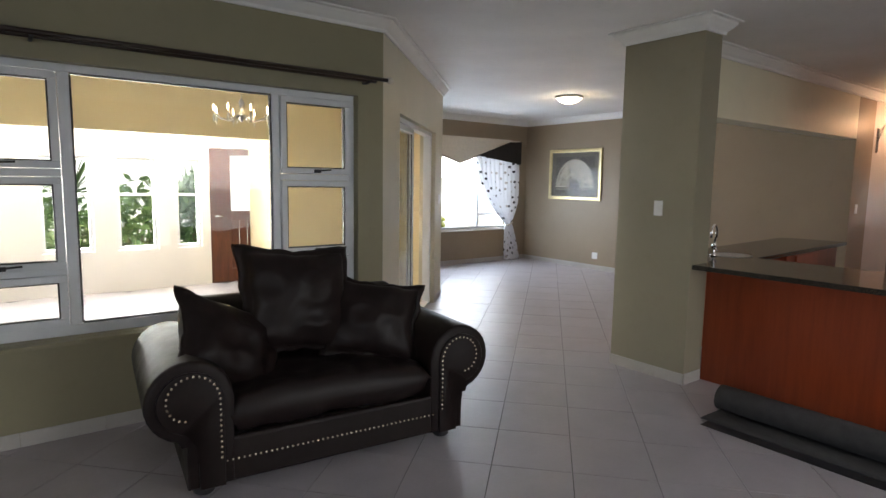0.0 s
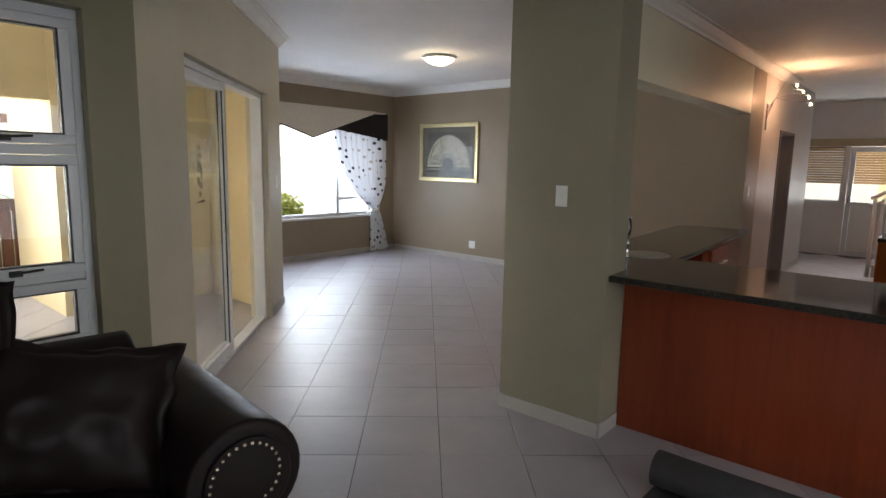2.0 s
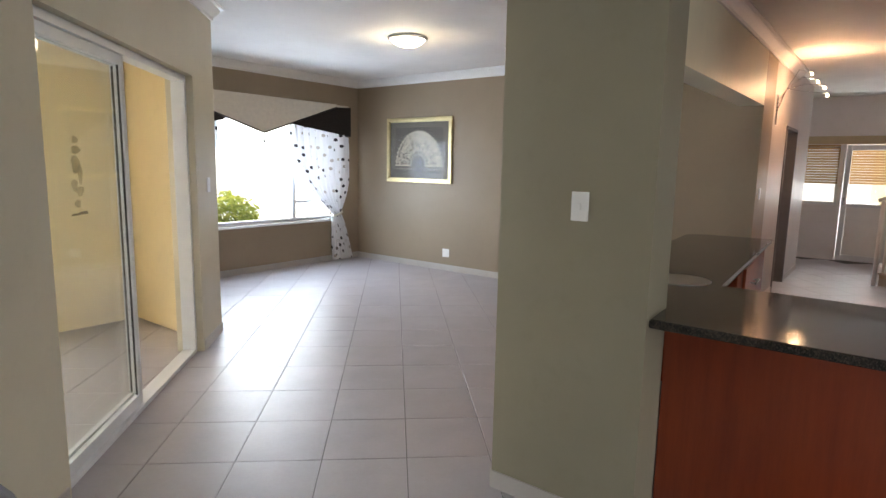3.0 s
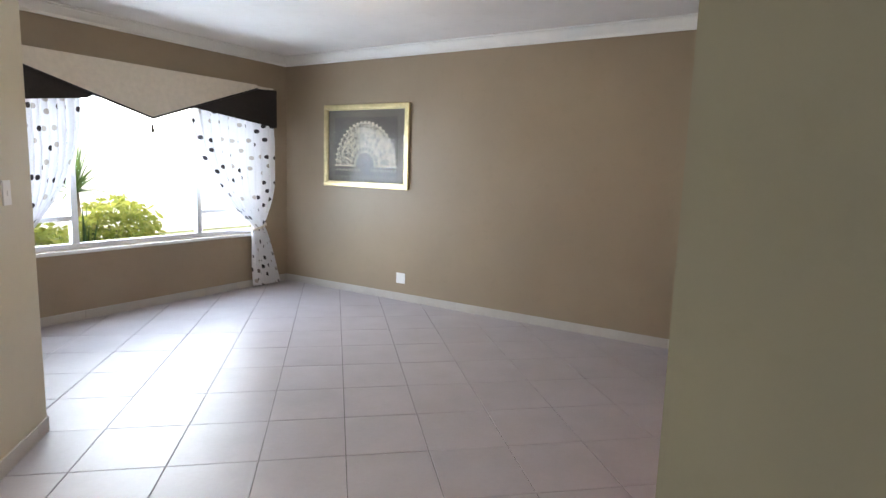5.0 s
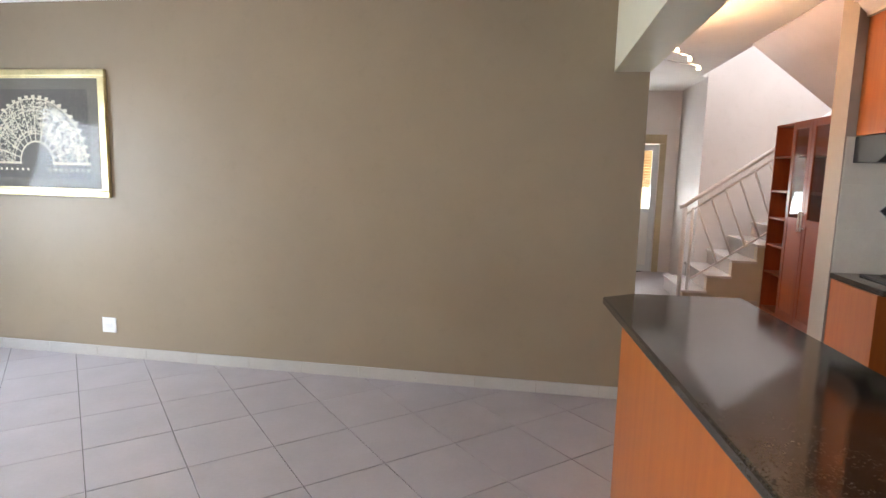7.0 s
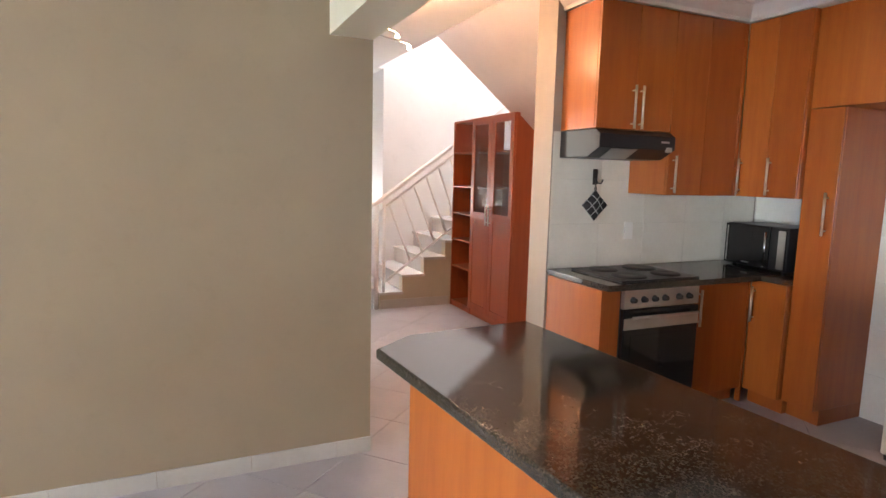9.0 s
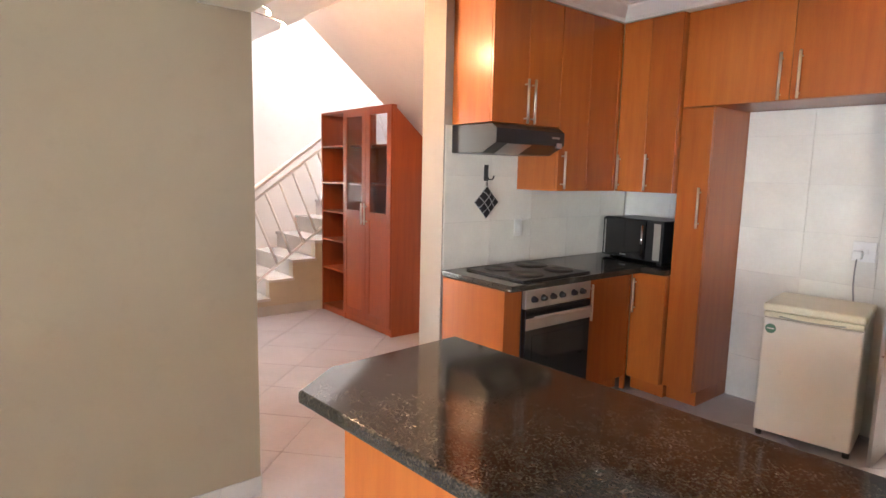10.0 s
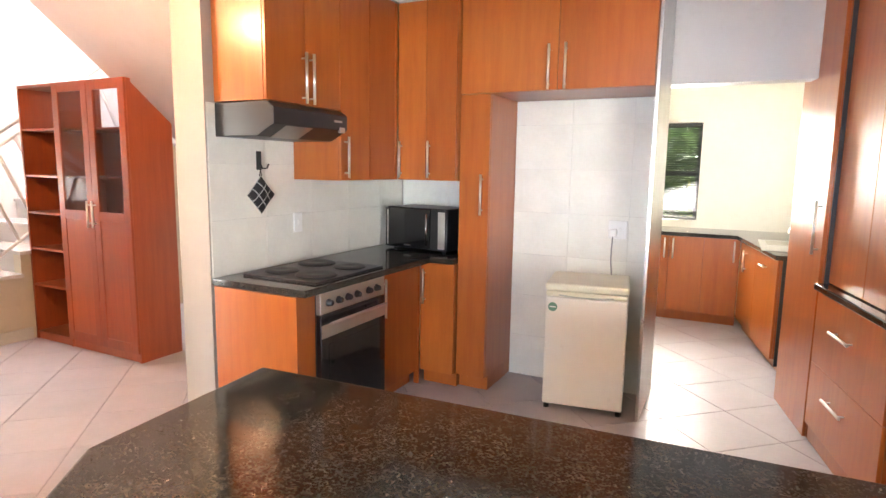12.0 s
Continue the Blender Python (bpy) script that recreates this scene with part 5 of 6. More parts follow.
# grey bar drawn as the shade line along the grip
part("grip_shadow", tube([(-0.16, 0.254, 0.742), (-0.05, 0.256, 0.734), (0.06, 0.256, 0.734), (0.16, 0.254, 0.742)], 0.004, 8), plain("grip_shadow_grey", (0.45, 0.46, 0.42), 0.4), d)
STICK = plain("green_sticker", (0.10, 0.24, 0.17), 0.5)
part("sticker", lathe([(0.028, 0.0), (0.028, 0.0015)], 22, (0.198, 0.2505, 0.665), "y"), STICK, d, "round green sticker")
part("sticker_mark", box(0.179, 0.2525, 0.662, 0.217, 0.2531, 0.669), WHITEPL, d)
for x in (-0.22, 0.22):
    for y in (-0.18, 0.2):
        part("foot", lathe([(0.018, 0), (0.018, 0.032)], 10, (x, y, 0)), BLACKMATT, fr)
so = plate("wall_socket", (7.22, -0.499, 1.11), 180, 0.12, 0.12, "white plastic socket with a plug in the fridge recess", 2)
part("plug", box(-0.05, -0.05, -0.045, 0.0, -0.0145, 0.005, 0.006), WHITEPL, so)
part("cable", tube([(-0.025, -0.04, -0.045), (-0.028, -0.045, -0.12), (-0.03, -0.03, -0.22), (-0.02, -0.02, -0.32), (0.0, -0.02, -0.42)], 0.004, 8), plain("grey_cable", (0.25, 0.25, 0.25), 0.5), so)

hk = thing("wall_hook", (8.963, 0.955, 1.52), "dark double metal hook on the splashback", "hook")
part("plate", box(-0.008, -0.018, -0.05, 0.0, 0.018, 0.055, 0.003), BLACKMATT, hk)
for s in (-1, 1):
    part("prong", tube([(-0.008, 0, -0.01), (-0.02, s * 0.012, -0.04), (-0.035, s * 0.03, -0.04), (-0.042, s * 0.038, -0.015)], 0.005, 8), BLACKMATT, hk)
ph = thing("pot_holder", (8.948, 0.955, 1.455), "black and white checked pot holder hanging from the hook", "pot holder")
CHECK, cn, cl, cb = mat_base("checked_cotton")
ck = cn.new("ShaderNodeTexBrick")
ck.offset = 0.0
ck.inputs["Scale"].default_value = 1.0
ck.inputs["Brick Width"].default_value = 0.052
ck.inputs["Row Height"].default_value = 0.052
ck.inputs["Mortar Size"].default_value = 0.0035
ck.inputs["Color1"].default_value = (0.012, 0.012, 0.014, 1)
ck.inputs["Color2"].default_value = (0.03, 0.028, 0.03, 1)
ck.inputs["Mortar"].default_value = (0.4, 0.4, 0.4, 1)
cl.new(coords(CHECK.node_tree, (1, 1, 1), "UV"), ck.inputs["Vector"])
cl.new(ck.outputs[0], cb.inputs["Base Color"])
cb.inputs["Roughness"].default_value = 0.9
pad = cushion(0.155, 0.155, 0.02, 21, 0.03, 10)
ul = pad.loops.layers.uv.new("UVMap")
for f in pad.faces:
    for lp in f.loops:
        lp[ul].uv = (lp.vert.co.x + 0.08, lp.vert.co.z + 0.08)
for v in pad.verts:
    v.co = Matrix.Rotation(radians(90), 3, "Z") @ Matrix.Rotation(radians(45), 3, "Y") @ v.co
    v.co.z -= 0.125
part("pad", pad, CHECK, ph)
part("loop", tube([(0, -0.008, -0.02), (0, 0, 0.02), (0, 0.008, -0.02)], 0.003, 6), BLACKCLOTH, ph)


def wall_tiles(name, label, x0, y0, x1, y1, z0, z1, tw, th, rz, at):
    """A field of glazed tiles laid on a wall; local x runs along it and local -y into the room."""
    base = setting(name, box(0, -0.002, 0, x1 - x0, -0.0005, z1 - z0), WALLGROUT, label, "wall tiles")
    base.matrix_world = pose(*at, 0, 0, rz)
    nx, nz = math.ceil((x1 - x0) / tw), math.ceil((z1 - z0) / th)
    for i in range(nx):
        for j in range(nz):
            a, b = i * tw, min(x1 - x0, (i + 1) * tw)
            c, d = j * th, min(z1 - z0, (j + 1) * th)
            if b - a < 0.02 or d - c < 0.02:
                continue
            ob = new("tile", finish("wall_tile", box(a + 0.001, -0.007, c + 0.001, b - 0.001, -0.0025, d - 0.001, 0.001), SPLASH))
            ob.parent = base
    return base


wall_tiles("wall_tiles_cooker", "pale glazed splashback tiles behind the cooker", 0, 0, 1.93, 0, 0.902, 1.81, 0.40, 0.30, -90, (8.97, 1.30, 0.903))
setting("wall_recess_lining", box(6.986, -0.648, 0.0, 7.953, -0.506, 1.965), WALLGROUT, "plastered lining behind the recess tiles", "wall")
wall_tiles("wall_tiles_recess", "pale glazed wall tiles in the fridge recess", 0, 0, 0.965, 0, 0.0, 1.96, 0.40, 0.30, 180, (7.952, -0.5055, 0.0))
wall_tiles("wall_tiles_corner", "pale glazed splashback tiles behind the microwave", 0, 0, 0.78, 0, 0.9, 1.41, 0.40, 0.30, 180, (8.955, -0.65, 0.903))

# ---------------------------------------------------------------- scullery
cabinet("base_cabinet", "cherry veneer scullery cabinets with paired handles under the window", (6.46, -3.34, 0, 8.3, -2.76, 0.862), "+y",
        [(6.46, 6.78, 0.1, 0.862, (6.51, 0.74, 0.2, "v")), (6.78, 7.10, 0.1, 0.862, (7.06, 0.74, 0.2, "v")), (7.10, 7.42, 0.1, 0.862, (7.14, 0.74, 0.2, "v")), (7.42, 8.3, 0.1, 0.862, None)], kick=0.1)
SC = (6.46, -2.76)
askew(cabinet("base_cabinet", "cherry veneer scullery cabinets below the sink", (5.93, -2.74, 0, 6.46, -1.45, 0.862), "+x",
              [(-2.74, -2.12, 0.1, 0.862, (-2.45, 0.70, 0.2, "v")), (-2.12, -1.45, 0.1, 0.862, (-1.8, 0.76, 0.16, "h"))], kick=0.1), SC, 10.5)
askew(solid("appliance", box(5.93, -1.445, 0.05, 6.43, -1.43, 0.86, 0.002), BLACKMATT, "dark end of an appliance beneath the scullery worktop", "appliance"), SC, 10.5)
solid("granite_worktop", prism([(8.35, -3.345), (8.35, -2.73), (6.49, -2.73), (6.245, -1.40), (5.755, -1.40), (5.755, -3.345)], 0.866, 0.902, bevel=0.006), GRANITE, "dark granite worktop in the scullery", "worktop")
sk = thing("sink", (6.13, -2.05, 0.902), "stainless steel scullery sink", "sink")
part("rim", box(-0.2, -0.4, 0.0, 0.2, 0.4, 0.006, 0.003), STEEL, sk)
part("bowl", box(-0.15, -0.32, 0.006, 0.15, 0.0, 0.009, 0.001), CHROME, sk)
tp = thing("kitchen_tap", (5.97, -2.0, 0.908), "chrome sink mixer tap in the scullery", "tap")
part("base", lathe([(0.03, 0), (0.03, 0.05), (0.02, 0.08), (0.02, 0.14)], 14), CHROME, tp)
part("spout", tube([(0, 0, 0.12), (0.06, 0, 0.17), (0.14, 0, 0.16), (0.17, 0, 0.11)], 0.013, 10), CHROME, tp)
win = tagged(new("window_4"), "dark framed scullery window with a venetian blind", "window", "", "structure")
DARKFR = plain("dark_bronze_frame", (0.03, 0.03, 0.03), 0.4)
bm = bmesh.new()
for x0, z0, x1, z1 in ((6.902, 1.98, 7.398, 2.018), (6.902, 0.982, 7.398, 1.02), (6.902, 1.02, 6.94, 1.98), (7.36, 1.02, 7.398, 1.98), (6.94, 1.46, 7.36, 1.50)):
    add_box(bm, x0, -3.45, z0, x1, -3.41, z1, 0.002)
part("window_frame", bm, DARKFR, win)
p = part("pane", box(6.94, -3.435, 1.02, 7.36, -3.431, 1.98), GLASS, win)
p.visible_shadow = False
vb_ = thing("venetian_blind", (7.15, -3.38, 2.01), "dark aluminium venetian blind in the scullery window", "blind")
part("head_rail", box(-0.245, -0.015, -0.025, 0.245, 0.015, 0.0, 0.002), DARKFR, vb_)
sl3 = finish("slat", box(-0.24, -0.0125, -0.0006, 0.24, 0.0125, 0.0006), DARKFR)
for k in range(40):
    ob = new("slat", sl3)
    ob.parent = vb_
    ob.matrix_local = pose(0, 0, -0.04 - 0.0245 * k, 35, 0, 0)

# ---------------------------------------------------------------- foyer
fd = tagged(new("door_4"), "tall dark meranti front door with a glazed upper panel", "front door", "", "structure")
bm = bmesh.new()
for x0, z0, x1, z1 in ((2.482, 0.0, 2.79, 1.995), (3.15, 0.0, 3.448, 1.995), (2.79, 1.90, 3.15, 1.995), (2.79, 0.0, 3.15, 0.20), (2.79, 0.93, 3.15, 1.07)):
    add_box(bm, x0, 8.72, z0, x1, 8.765, z1, 0.004)
lf = part("door_leaf", bm, DOORWOOD, fd)
for x0 in (2.795, 2.915, 3.035):
    part("door_plank", box(x0, 8.728, 0.202, x0 + 0.112, 8.756, 0.928, 0.008), DOORWOOD, lf)
p = part("pane", box(2.79, 8.738, 1.07, 3.15, 8.743, 1.90), GLASS, lf)
p.visible_shadow = False
part("door_handle", tube([(2.55, 8.72, 1.0), (2.55, 8.68, 1.0), (2.66, 8.68, 1.0)], 0.011, 10), CHROME, lf)
win = tagged(new("window_5"), "row of white framed foyer windows onto the garden", "window", "", "structure")
for a, b in FOYER_WINDOWS:
    bm = bmesh.new()
    for x0, z0, x1, z1 in ((a + 0.002, 1.772, b - 0.002, 1.818), (a + 0.002, 0.562, b - 0.002, 0.608), (a + 0.002, 0.608, a + 0.045, 1.772), (b - 0.045, 0.608, b - 0.002, 1.772), (a + 0.045, 1.30, b - 0.045, 1.335)):
        add_box(bm, x0, 8.76, z0, x1, 8.82, z1, 0.004)
    fr_ = part("window_frame", bm, ALU, win)
    p = part("pane", box(a + 0.045, 8.788, 0.608, b - 0.045, 8.793, 1.772), GLASS, fr_)
    p.visible_shadow = False
# skylight added above the bay, out of view, to light its back wall
sky = tagged(new("added_skylight"), "added white framed skylight over the entrance bay, out of view", "skylight", "", "structure")
bm = bmesh.new()
for x in (-2.6, -1.2, 0.2, 1.6, 3.01):
    add_box(bm, x, 7.352, 2.86, x + 0.045, 8.698, 2.92, 0.004)
part("window_frame", bm, ALU, sky)
p = part("pane", box(-2.55, 7.352, 2.93, 3.0, 8.698, 2.936), GLASS, sky)
p.visible_shadow = False
ch = thing("chandelier", (2.16, 6.2, CEILING), "small crystal chandelier with lit candle bulbs", "chandelier")
part("chain", tube([(0, 0, 0), (0, 0, -0.42)], 0.006, 8), BRUSHED, ch)
part("hub", lathe([(0.01, -0.40), (0.035, -0.44), (0.02, -0.50), (0.04, -0.58), (0.01, -0.64)], 14), CHROME, ch)
CANDLE = glow("lit_candle_bulb", (1.0, 0.84, 0.55), 14.0)
CRYSTAL = plain("crystal_drop", (0.75, 0.75, 0.72), 0.05, vary=0.05, bumps=0)
for k in range(8):
    a = 2 * math.pi * k / 8
    c, s = math.cos(a), math.sin(a)
    arm = part("arm", tube([(0.02 * c, 0.02 * s, -0.56), (0.14 * c, 0.14 * s, -0.63), (0.25 * c, 0.25 * s, -0.60), (0.29 * c, 0.29 * s, -0.54)], 0.006, 8), CHROME, ch)
    part("bulb", lathe([(0.006, -0.54), (0.009, -0.52), (0.008, -0.50), (0.002, -0.475)], 10, (0.29 * c, 0.29 * s, 0)), CANDLE, arm, "lit candle bulb")
    part("crystal", lathe([(0.002, -0.56), (0.014, -0.60), (0.002, -0.66)], 6, (0.29 * c, 0.29 * s, -0.01)), CRYSTAL, arm, "hanging crystal drop")

# ---------------------------------------------------------------- outside
LAWN = plain("dry_lawn", (0.16, 0.17, 0.07), 0.95, vary=0.3, scale=2.0, grain=60, bumps=0.6)
setting("ground", box(-120, -120, -0.4, 120, 120, -0.13), LAWN, "pale garden ground", "ground")
# pale ground, added to keep the outdoor view bright
PAVE = plain("pale_paving", (0.62, 0.58, 0.52), 0.85, vary=0.12, scale=3)
setting("pavement", box(-8, 8.95, -0.128, 9.5, 10.4, -0.06), PAVE, "pale paving added along the house to brighten the view", "pavement")
# glowing far planes, added so the outdoor view washes out to white
GLOWSKY = glow("blown_out_white", (1.0, 0.99, 0.97), 3.2)
for nm, b in (("backdrop", (-110, 90, -2, 110, 90.5, 60)), ("backdrop", (90, -110, -2, 90.5, 80, 60)), ("backdrop", (-110, -90.5, -2, 110, -90, 60))):
    setting(nm, box(*b), GLOWSKY, "glowing white backdrop for the blown-out view behind the garden", "backdrop")
WHITEOUT = wall_paint("white_garden_wall_paint", (0.82, 0.81, 0.78))
setting("garden_wall_east", box(15.7, -6, -0.13, 15.95, 1.85, 2.6), YELLOW, "pale yellow yard wall outside the hall door", "garden wall")
# yard paving and the two white walls are added to brighten the outside
setting("yard_paving", box(14.42, -6, -0.128, 18.6, 8, -0.06), PAVE, "pale paving added outside the hall to brighten the view", "pavement")
setting("yard_wall", box(18.6, 1.9, -0.13, 18.85, 8, 2.4), WHITEOUT, "white yard wall added to brighten the view past the hall", "garden wall")
setting("garden_wall", box(-12, 15.0, -0.13, 16, 15.25, 1.7), WHITEOUT, "white garden wall added to brighten the view outside", "garden wall")
nb = tagged(new("house"), "white neighbouring house with a dark tiled roof", "house", "", "")
part("wall", box(-1.0, 17.0, -0.13, 6.6, 24.0, 2.9), WHITEOUT, nb)
bm = bmesh.new()
o = [(16.2, 2.9), (16.2, 3.05), (20.5, 5.2), (24.8, 3.05), (24.8, 2.9)]
va, vb = [bm.verts.new((-1.8, y, z)) for y, z in o], [bm.verts.new((7.3, y, z)) for y, z in o]
bm.faces.new(va)
bm.faces.new(vb[::-1])
for i in range(5):
    bm.faces.new((va[i], vb[i], vb[(i + 1) % 5], va[(i + 1) % 5]))
part("roof", bm, plain("dark_roof_tile", (0.09, 0.08, 0.085), 0.8, vary=0.2, scale=8), nb)


def leaf_mat(name, a, b):
    m, n, l, bs = mat_base(name)
    nt = m.node_tree
    geo = nt.nodes.new("ShaderNodeNewGeometry")
    col = ramp(nt, geo.outputs["Random Per Island"], [(0, a), (1, b)])
    l.new(col, bs.inputs["Base Color"])
    bs.inputs["Roughness"].default_value = 0.5
    tl = nt.nodes.new("ShaderNodeBsdfTranslucent")
    l.new(col, tl.inputs[0])
    mx = nt.nodes.new("ShaderNodeMixShader")
    mx.inputs[0].default_value = 0.35
    l.new(bs.outputs[0], mx.inputs[1])
    l.new(tl.outputs[0], mx.inputs[2])
    l.new(mx.outputs[0], nt.nodes["Material Output"].inputs[0])
    return m


GREEN = leaf_mat("green_leaf", (0.03, 0.07, 0.015), (0.10, 0.17, 0.04))
LIME = leaf_mat("yellow_green_leaf", (0.24, 0.29, 0.04), (0.46, 0.46, 0.10))
BARK = plain("bark", (0.12, 0.09, 0.06), 0.9, vary=0.3, scale=20, bumps=0.6)


def bush(at, rx, rz, n, material, label, seed, size=0.06):
    rng = random.Random(seed)
    ob = thing("bush", at, label, "bush", "garden bushes")
    vs, fs = [], []
    for k in range(n):
        d = Vector((rng.gauss(0, 1), rng.gauss(0, 1), rng.gauss(0, 0.8)))
        d.normalize()
        d *= rng.uniform(0.55, 1.0) * (1 + 0.3 * noise.noise(d * 2 + Vector((seed, 0, 0))))
        c = Vector((d.x * rx, d.y * rx, rz + d.z * rz))
        if c.z < 0.02:
            continue
        q = Euler((rng.uniform(0, 6), rng.uniform(0, 6), rng.uniform(0, 6))).to_matrix()
        s = size * rng.uniform(0.6, 1.3)
        i = len(vs)
        vs += [c + q @ Vector(p) * s for p in ((0, -1, 0), (0.35, -0.2, 0.05), (0.25, 0.5, 0.0), (0, 1, -0.1), (-0.25, 0.5, 0), (-0.35, -0.2, 0.05))]
        fs.append(tuple(range(i, i + 6)))
    me = bpy.data.meshes.new("leaves")
    me.from_pydata(vs, [], fs)
    me.materials.append(material)
    lv = new("leaves", me)
    lv.parent = ob
    bm = bmesh.new()
    for k in range(5):
        a = k * 1.26
        tube([(0, 0, -0.02), (0.2 * rx * math.cos(a), 0.2 * rx * math.sin(a), rz * 0.6), (0.6 * rx * math.cos(a), 0.6 * rx * math.sin(a), rz * 1.3)], [0.02, 0.014, 0.006], 6, bm=bm)
    part("stems", bm, BARK, ob)
    return ob


def agave(at, n, length, material, label, seed, trunk=0.0, droop=0.5):
    rng = random.Random(seed)
    ob = thing("spiky_plant", at, label, "plant", "garden plants")
    bm = bmesh.new()
    for k in range(n):
        a, e = rng.uniform(0, 2 * math.pi), radians(rng.uniform(15, 85))
        ln = length * rng.uniform(0.7, 1.1)
        prev = None
        out = Vector((math.cos(a), math.sin(a), 0))
        across = Vector((-math.sin(a), math.cos(a), 0))
        for j in range(6):
            t = j / 5
            p = Vector((0, 0, trunk)) + out * (ln * t * math.cos(e)) + Vector((0, 0, ln * t * math.sin(e) - droop * ln * t * t * math.cos(e)))
            w = length * 0.035 * (1 - t) ** 0.7 + 0.001
            cur = (bm.verts.new(p - across * w), bm.verts.new(p + across * w + Vector((0, 0, w * 0.3))))
            if prev:
                bm.faces.new((prev[0], prev[1], cur[1], cur[0]))
            prev = cur
    part("leaves", bm, material, ob)
    if trunk:
        part("trunk", tube([(0, 0, 0), (0.03, 0.02, trunk * 0.5), (0, 0, trunk)], [0.09, 0.07, 0.06], 10), BARK, ob)
    return ob


G = -0.13
bush((6.55, 10.9, G), 0.62, 0.46, 1700, LIME, "yellow-green clipped garden bush", 3, 0.07)
bush((8.1, 11.3, G), 0.6, 0.55, 1300, LIME, "yellow-green round garden bush", 4, 0.07)
bush((5.3, 10.4, G), 0.6, 0.48, 1200, GREEN, "dark green garden bush", 5, 0.07)
agave((7.55, 11.2, G), 60, 0.95, GREEN, "grey-green spiky garden plant", 6, 0.0, 0.15)
agave((8.6, 13.6, G), 60, 1.0, GREEN, "small palm with spiky fronds", 7, 1.0, 0.5)
agave((1.05, 12.6, G), 70, 1.3, GREEN, "tall palm with spiky fronds", 8, 1.3, 0.6)
agave((0.6, 11.6, G), 50, 0.8, GREEN, "green spiky garden plant in the ground", 9, 0.0, 0.2)
agave((2.1, 12.0, G), 50, 0.9, GREEN, "green spiky garden plant in the ground", 10, 0.0, 0.2)
agave((3.0, 11.8, G), 70, 1.1, GREEN, "palm behind the front door", 12, 1.1, 0.6)
bush((-0.4, 12.5, G), 0.8, 0.8, 1300, GREEN, "dark green leafy garden shrub", 13, 0.09)
bush((0.75, 10.2, G), 0.55, 0.75, 650, GREEN, "leafy green shrub outside the foyer window", 16, 0.10)
bush((1.75, 10.3, G), 0.50, 0.85, 650, GREEN, "leafy green shrub outside the foyer window", 17, 0.10)
bush((2.75, 10.5, G), 0.50, 0.95, 650, GREEN, "tall green shrub beside the front door", 18, 0.10)
bush((7.3, -5.3, G), 1.6, 1.3, 6000, GREEN, "dense green shrub outside the scullery", 14, 0.12)
agave((7.0, -4.4, G), 60, 1.5, LIME, "spiky shrub outside the scullery", 15, 0.4, 0.6)

# ---------------------------------------------------------------- floor tiles and skirtings
T, GAP = 0.43, 0.004
TU, TV, U0, V0 = 0.472, 0.442, 5.39, -0.096
LAY = radians(42.6)
floor = setting("floor", box(-2.8, -3.6, -0.12, 14.4, 8.9, -0.005), GROUT, "grey grout bed under pale ceramic floor tiles", "floor")


def tile_verts(cx, cy, rot, sx, sy, h, bev):
    ca, sa = math.cos(rot), math.sin(rot)
    out = []
    for z, k in ((-h, 0.0), (-bev, 0.0), (0.0, bev)):
        for x, y in ((-sx / 2 + k, -sy / 2 + k), (sx / 2 - k, -sy / 2 + k), (sx / 2 - k, sy / 2 - k), (-sx / 2 + k, sy / 2 - k)):
            out.append((cx + x * ca - y * sa, cy + x * sa + y * ca, z))
    return out


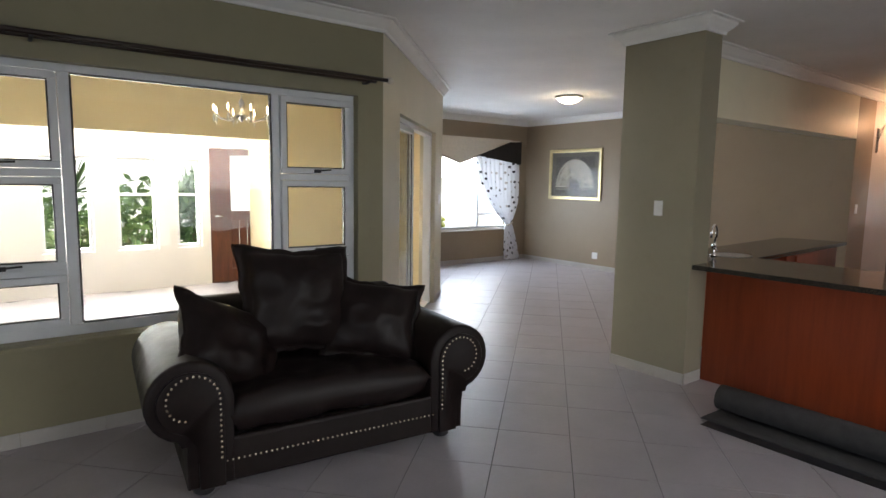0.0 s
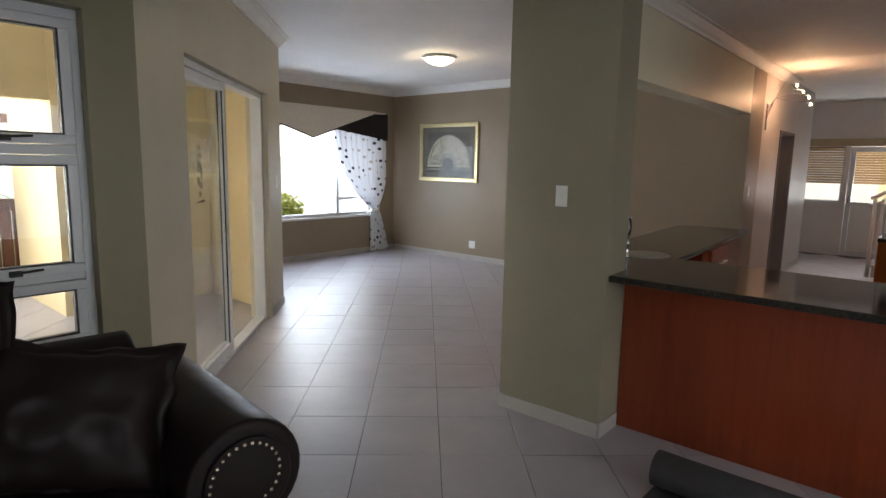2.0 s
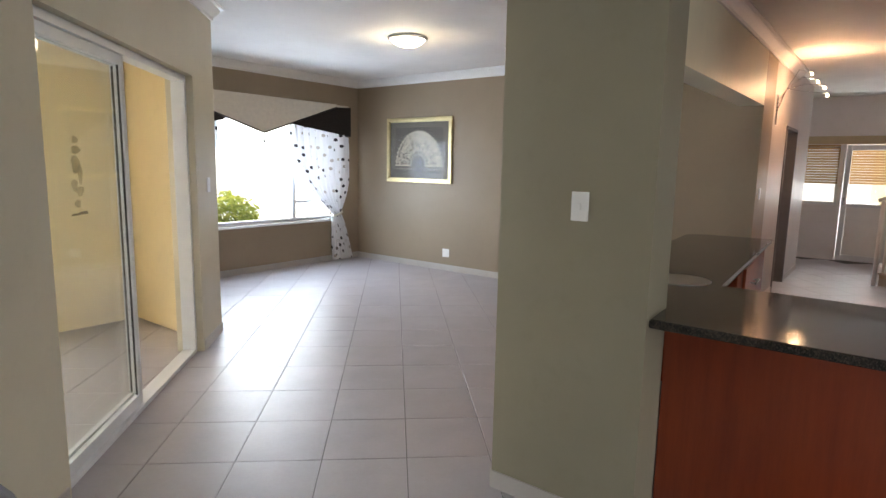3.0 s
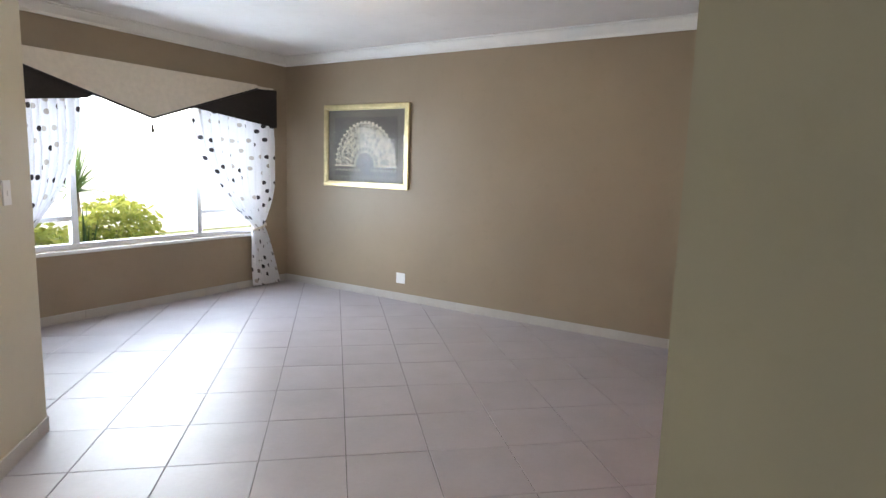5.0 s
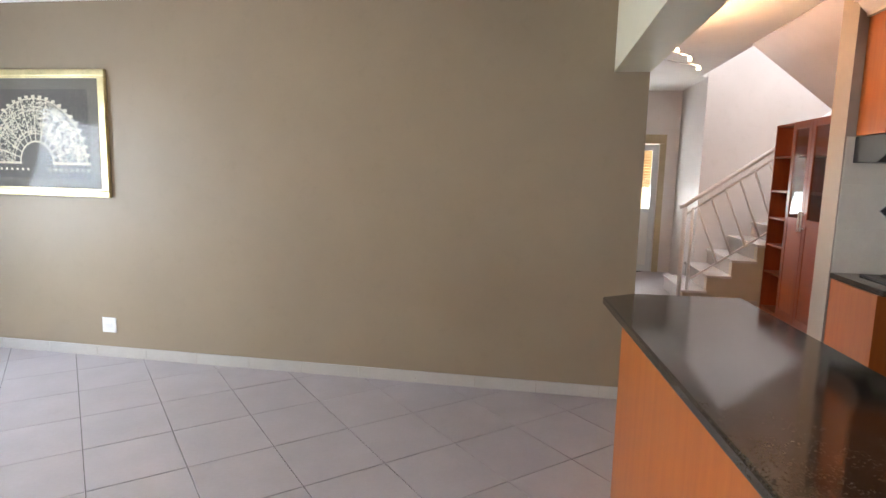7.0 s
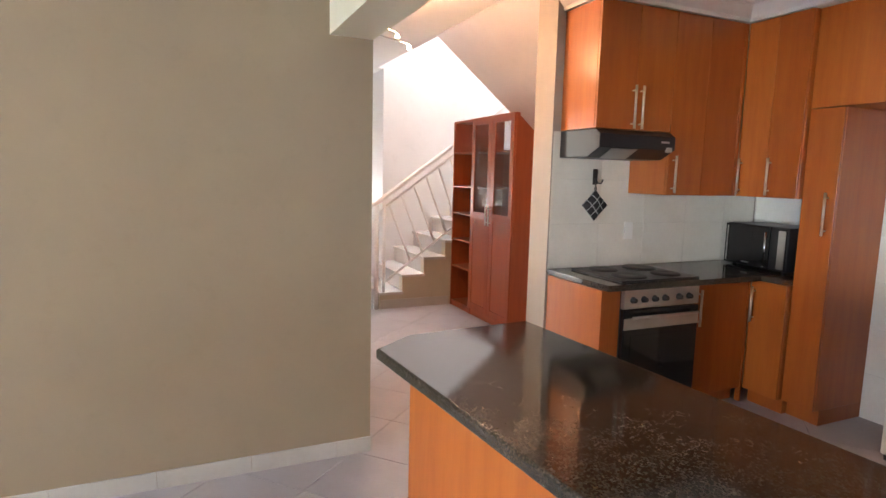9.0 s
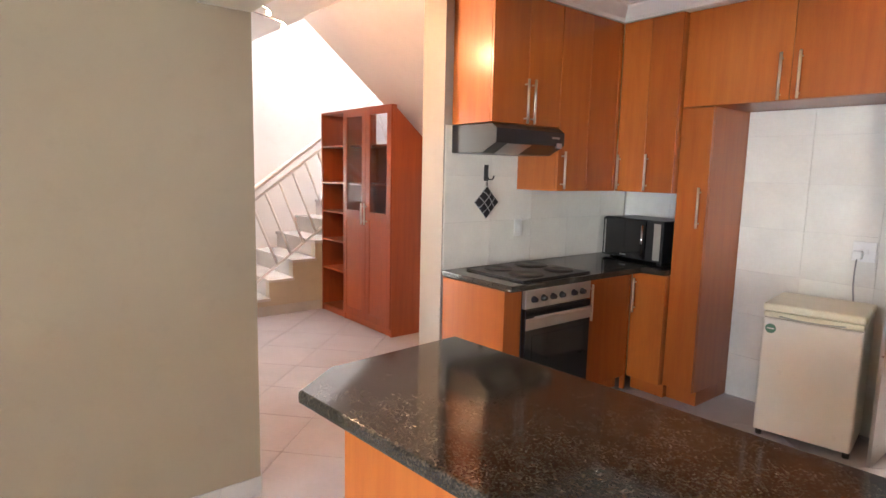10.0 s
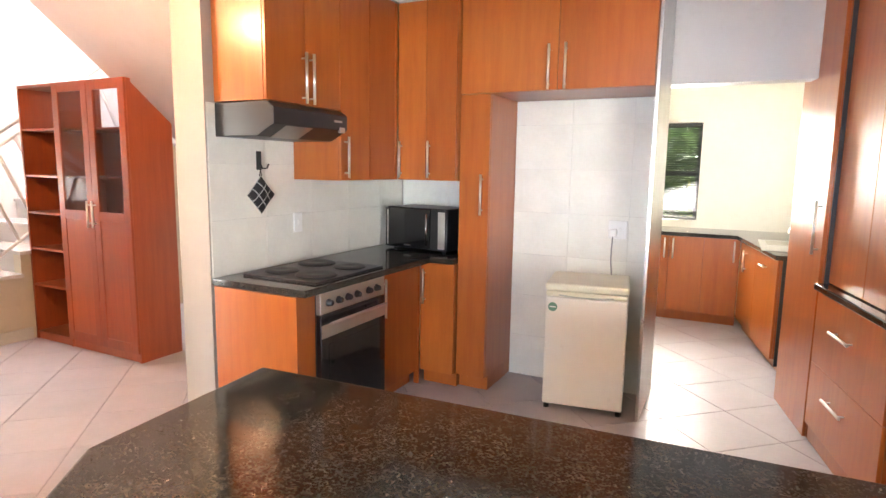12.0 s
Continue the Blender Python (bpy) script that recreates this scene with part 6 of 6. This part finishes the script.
TILE_FACES = [(8, 9, 10, 11)] + [(r * 4 + k, r * 4 + (k + 1) % 4, r * 4 + 4 + (k + 1) % 4, r * 4 + 4 + k) for r in (0, 1) for k in range(4)]
tile_mesh = bpy.data.meshes.new("floor_tile")
tile_mesh.from_pydata(tile_verts(0, 0, LAY, TU - GAP, TV - GAP, 0.009, 0.0016), [], TILE_FACES)
tile_mesh.materials.append(TILE)
rest_v, rest_f, count = [], [], 0
trng = random.Random(4)
for i in range(-30, 50):
    for j in range(-30, 30):
        u, v = U0 + (i + 0.5) * TU, V0 + (j + 0.5) * TV
        x, y = u * math.cos(LAY) + v * math.sin(LAY), u * math.sin(LAY) - v * math.cos(LAY)
        if not (-2.5 < x < 14.1 and (-2.9 if x < 4.9 else -3.25) < y < 8.6):
            continue
        near = (2.7 < x < 8.75 and 2.7 < y < 8.5) or (0.9 < x < 4.6 and 0.2 < y <= 2.7)
        near = near and not (y > x + 1.5)
        if near and count < 300:
            ob = new("tile", tile_mesh)
            ob.matrix_world = pose(x, y, trng.uniform(-0.0006, 0.0004), trng.uniform(-0.06, 0.06), trng.uniform(-0.06, 0.06), 0)
            ob.parent = floor
            count += 1
        else:
            k = len(rest_v)
            rest_v += tile_verts(x, y, LAY, TU - GAP, TV - GAP, 0.009, 0.0016)
            rest_f += [tuple(a + k for a in f) for f in TILE_FACES]
me = bpy.data.meshes.new("tiles")
me.from_pydata(rest_v, [], rest_f)
me.materials.append(TILE)
ob = new("tiles", me)
ob.parent = floor
tagged(ob, kind="stuff")


def skirting(name, path, h=0.085, t=0.011):
    """A row of cut tiles along the foot of a wall, the room on the right of the path."""
    base = None
    for (x0, y0), (x1, y1) in zip(path, path[1:]):
        d = Vector((x1 - x0, y1 - y0))
        length = d.length
        ang = math.degrees(math.atan2(d.y, d.x))
        s = 0.0
        while s < length - 0.01:
            e = min(length, s + T)
            bm = bmesh.new()
            add_box(bm, 0.001, -t, 0, e - s - 0.001, -0.001, h, 0.0015)
            if base is None:
                base = setting(name, bm, SKIRT, "skirting of pale cut floor tiles", "skirting")
                ob = base
            else:
                ob = new("skirting_tile", finish("skirting_tile", bm, SKIRT))
            w = d.normalized() * s
            ob.matrix_world = pose(x0 + w.x, y0 + w.y, 0.0, 0, 0, ang)
            if ob is not base:
                ob.parent = base
                ob.matrix_parent_inverse = base.matrix_world.inverted()
            s = e
    return base


s45 = 1 / R2
skirting("baseboard_living", [(-2.5, 3.85), A, (A[0] + 0.60 * s45, A[1] + 0.60 * s45)])
skirting("baseboard_dining", [(A[0] + 2.76 * s45, A[1] + 2.76 * s45), B, (4.85, 8.39), (8.65, 8.4), (8.66, 2.62)])
skirting("baseboard_column", [(4.50, 2.905), (4.264, 2.905), (4.264, 2.22), (4.50, 2.22)])
skirting("baseboard_hall", [(8.67, 2.62), (10.24, 2.62)])
skirting("baseboard_hall_end", [(11.24, 2.62), (12.6, 2.62)])
skirting("baseboard_stub", [(9.19, 1.31), (8.98, 1.31)])
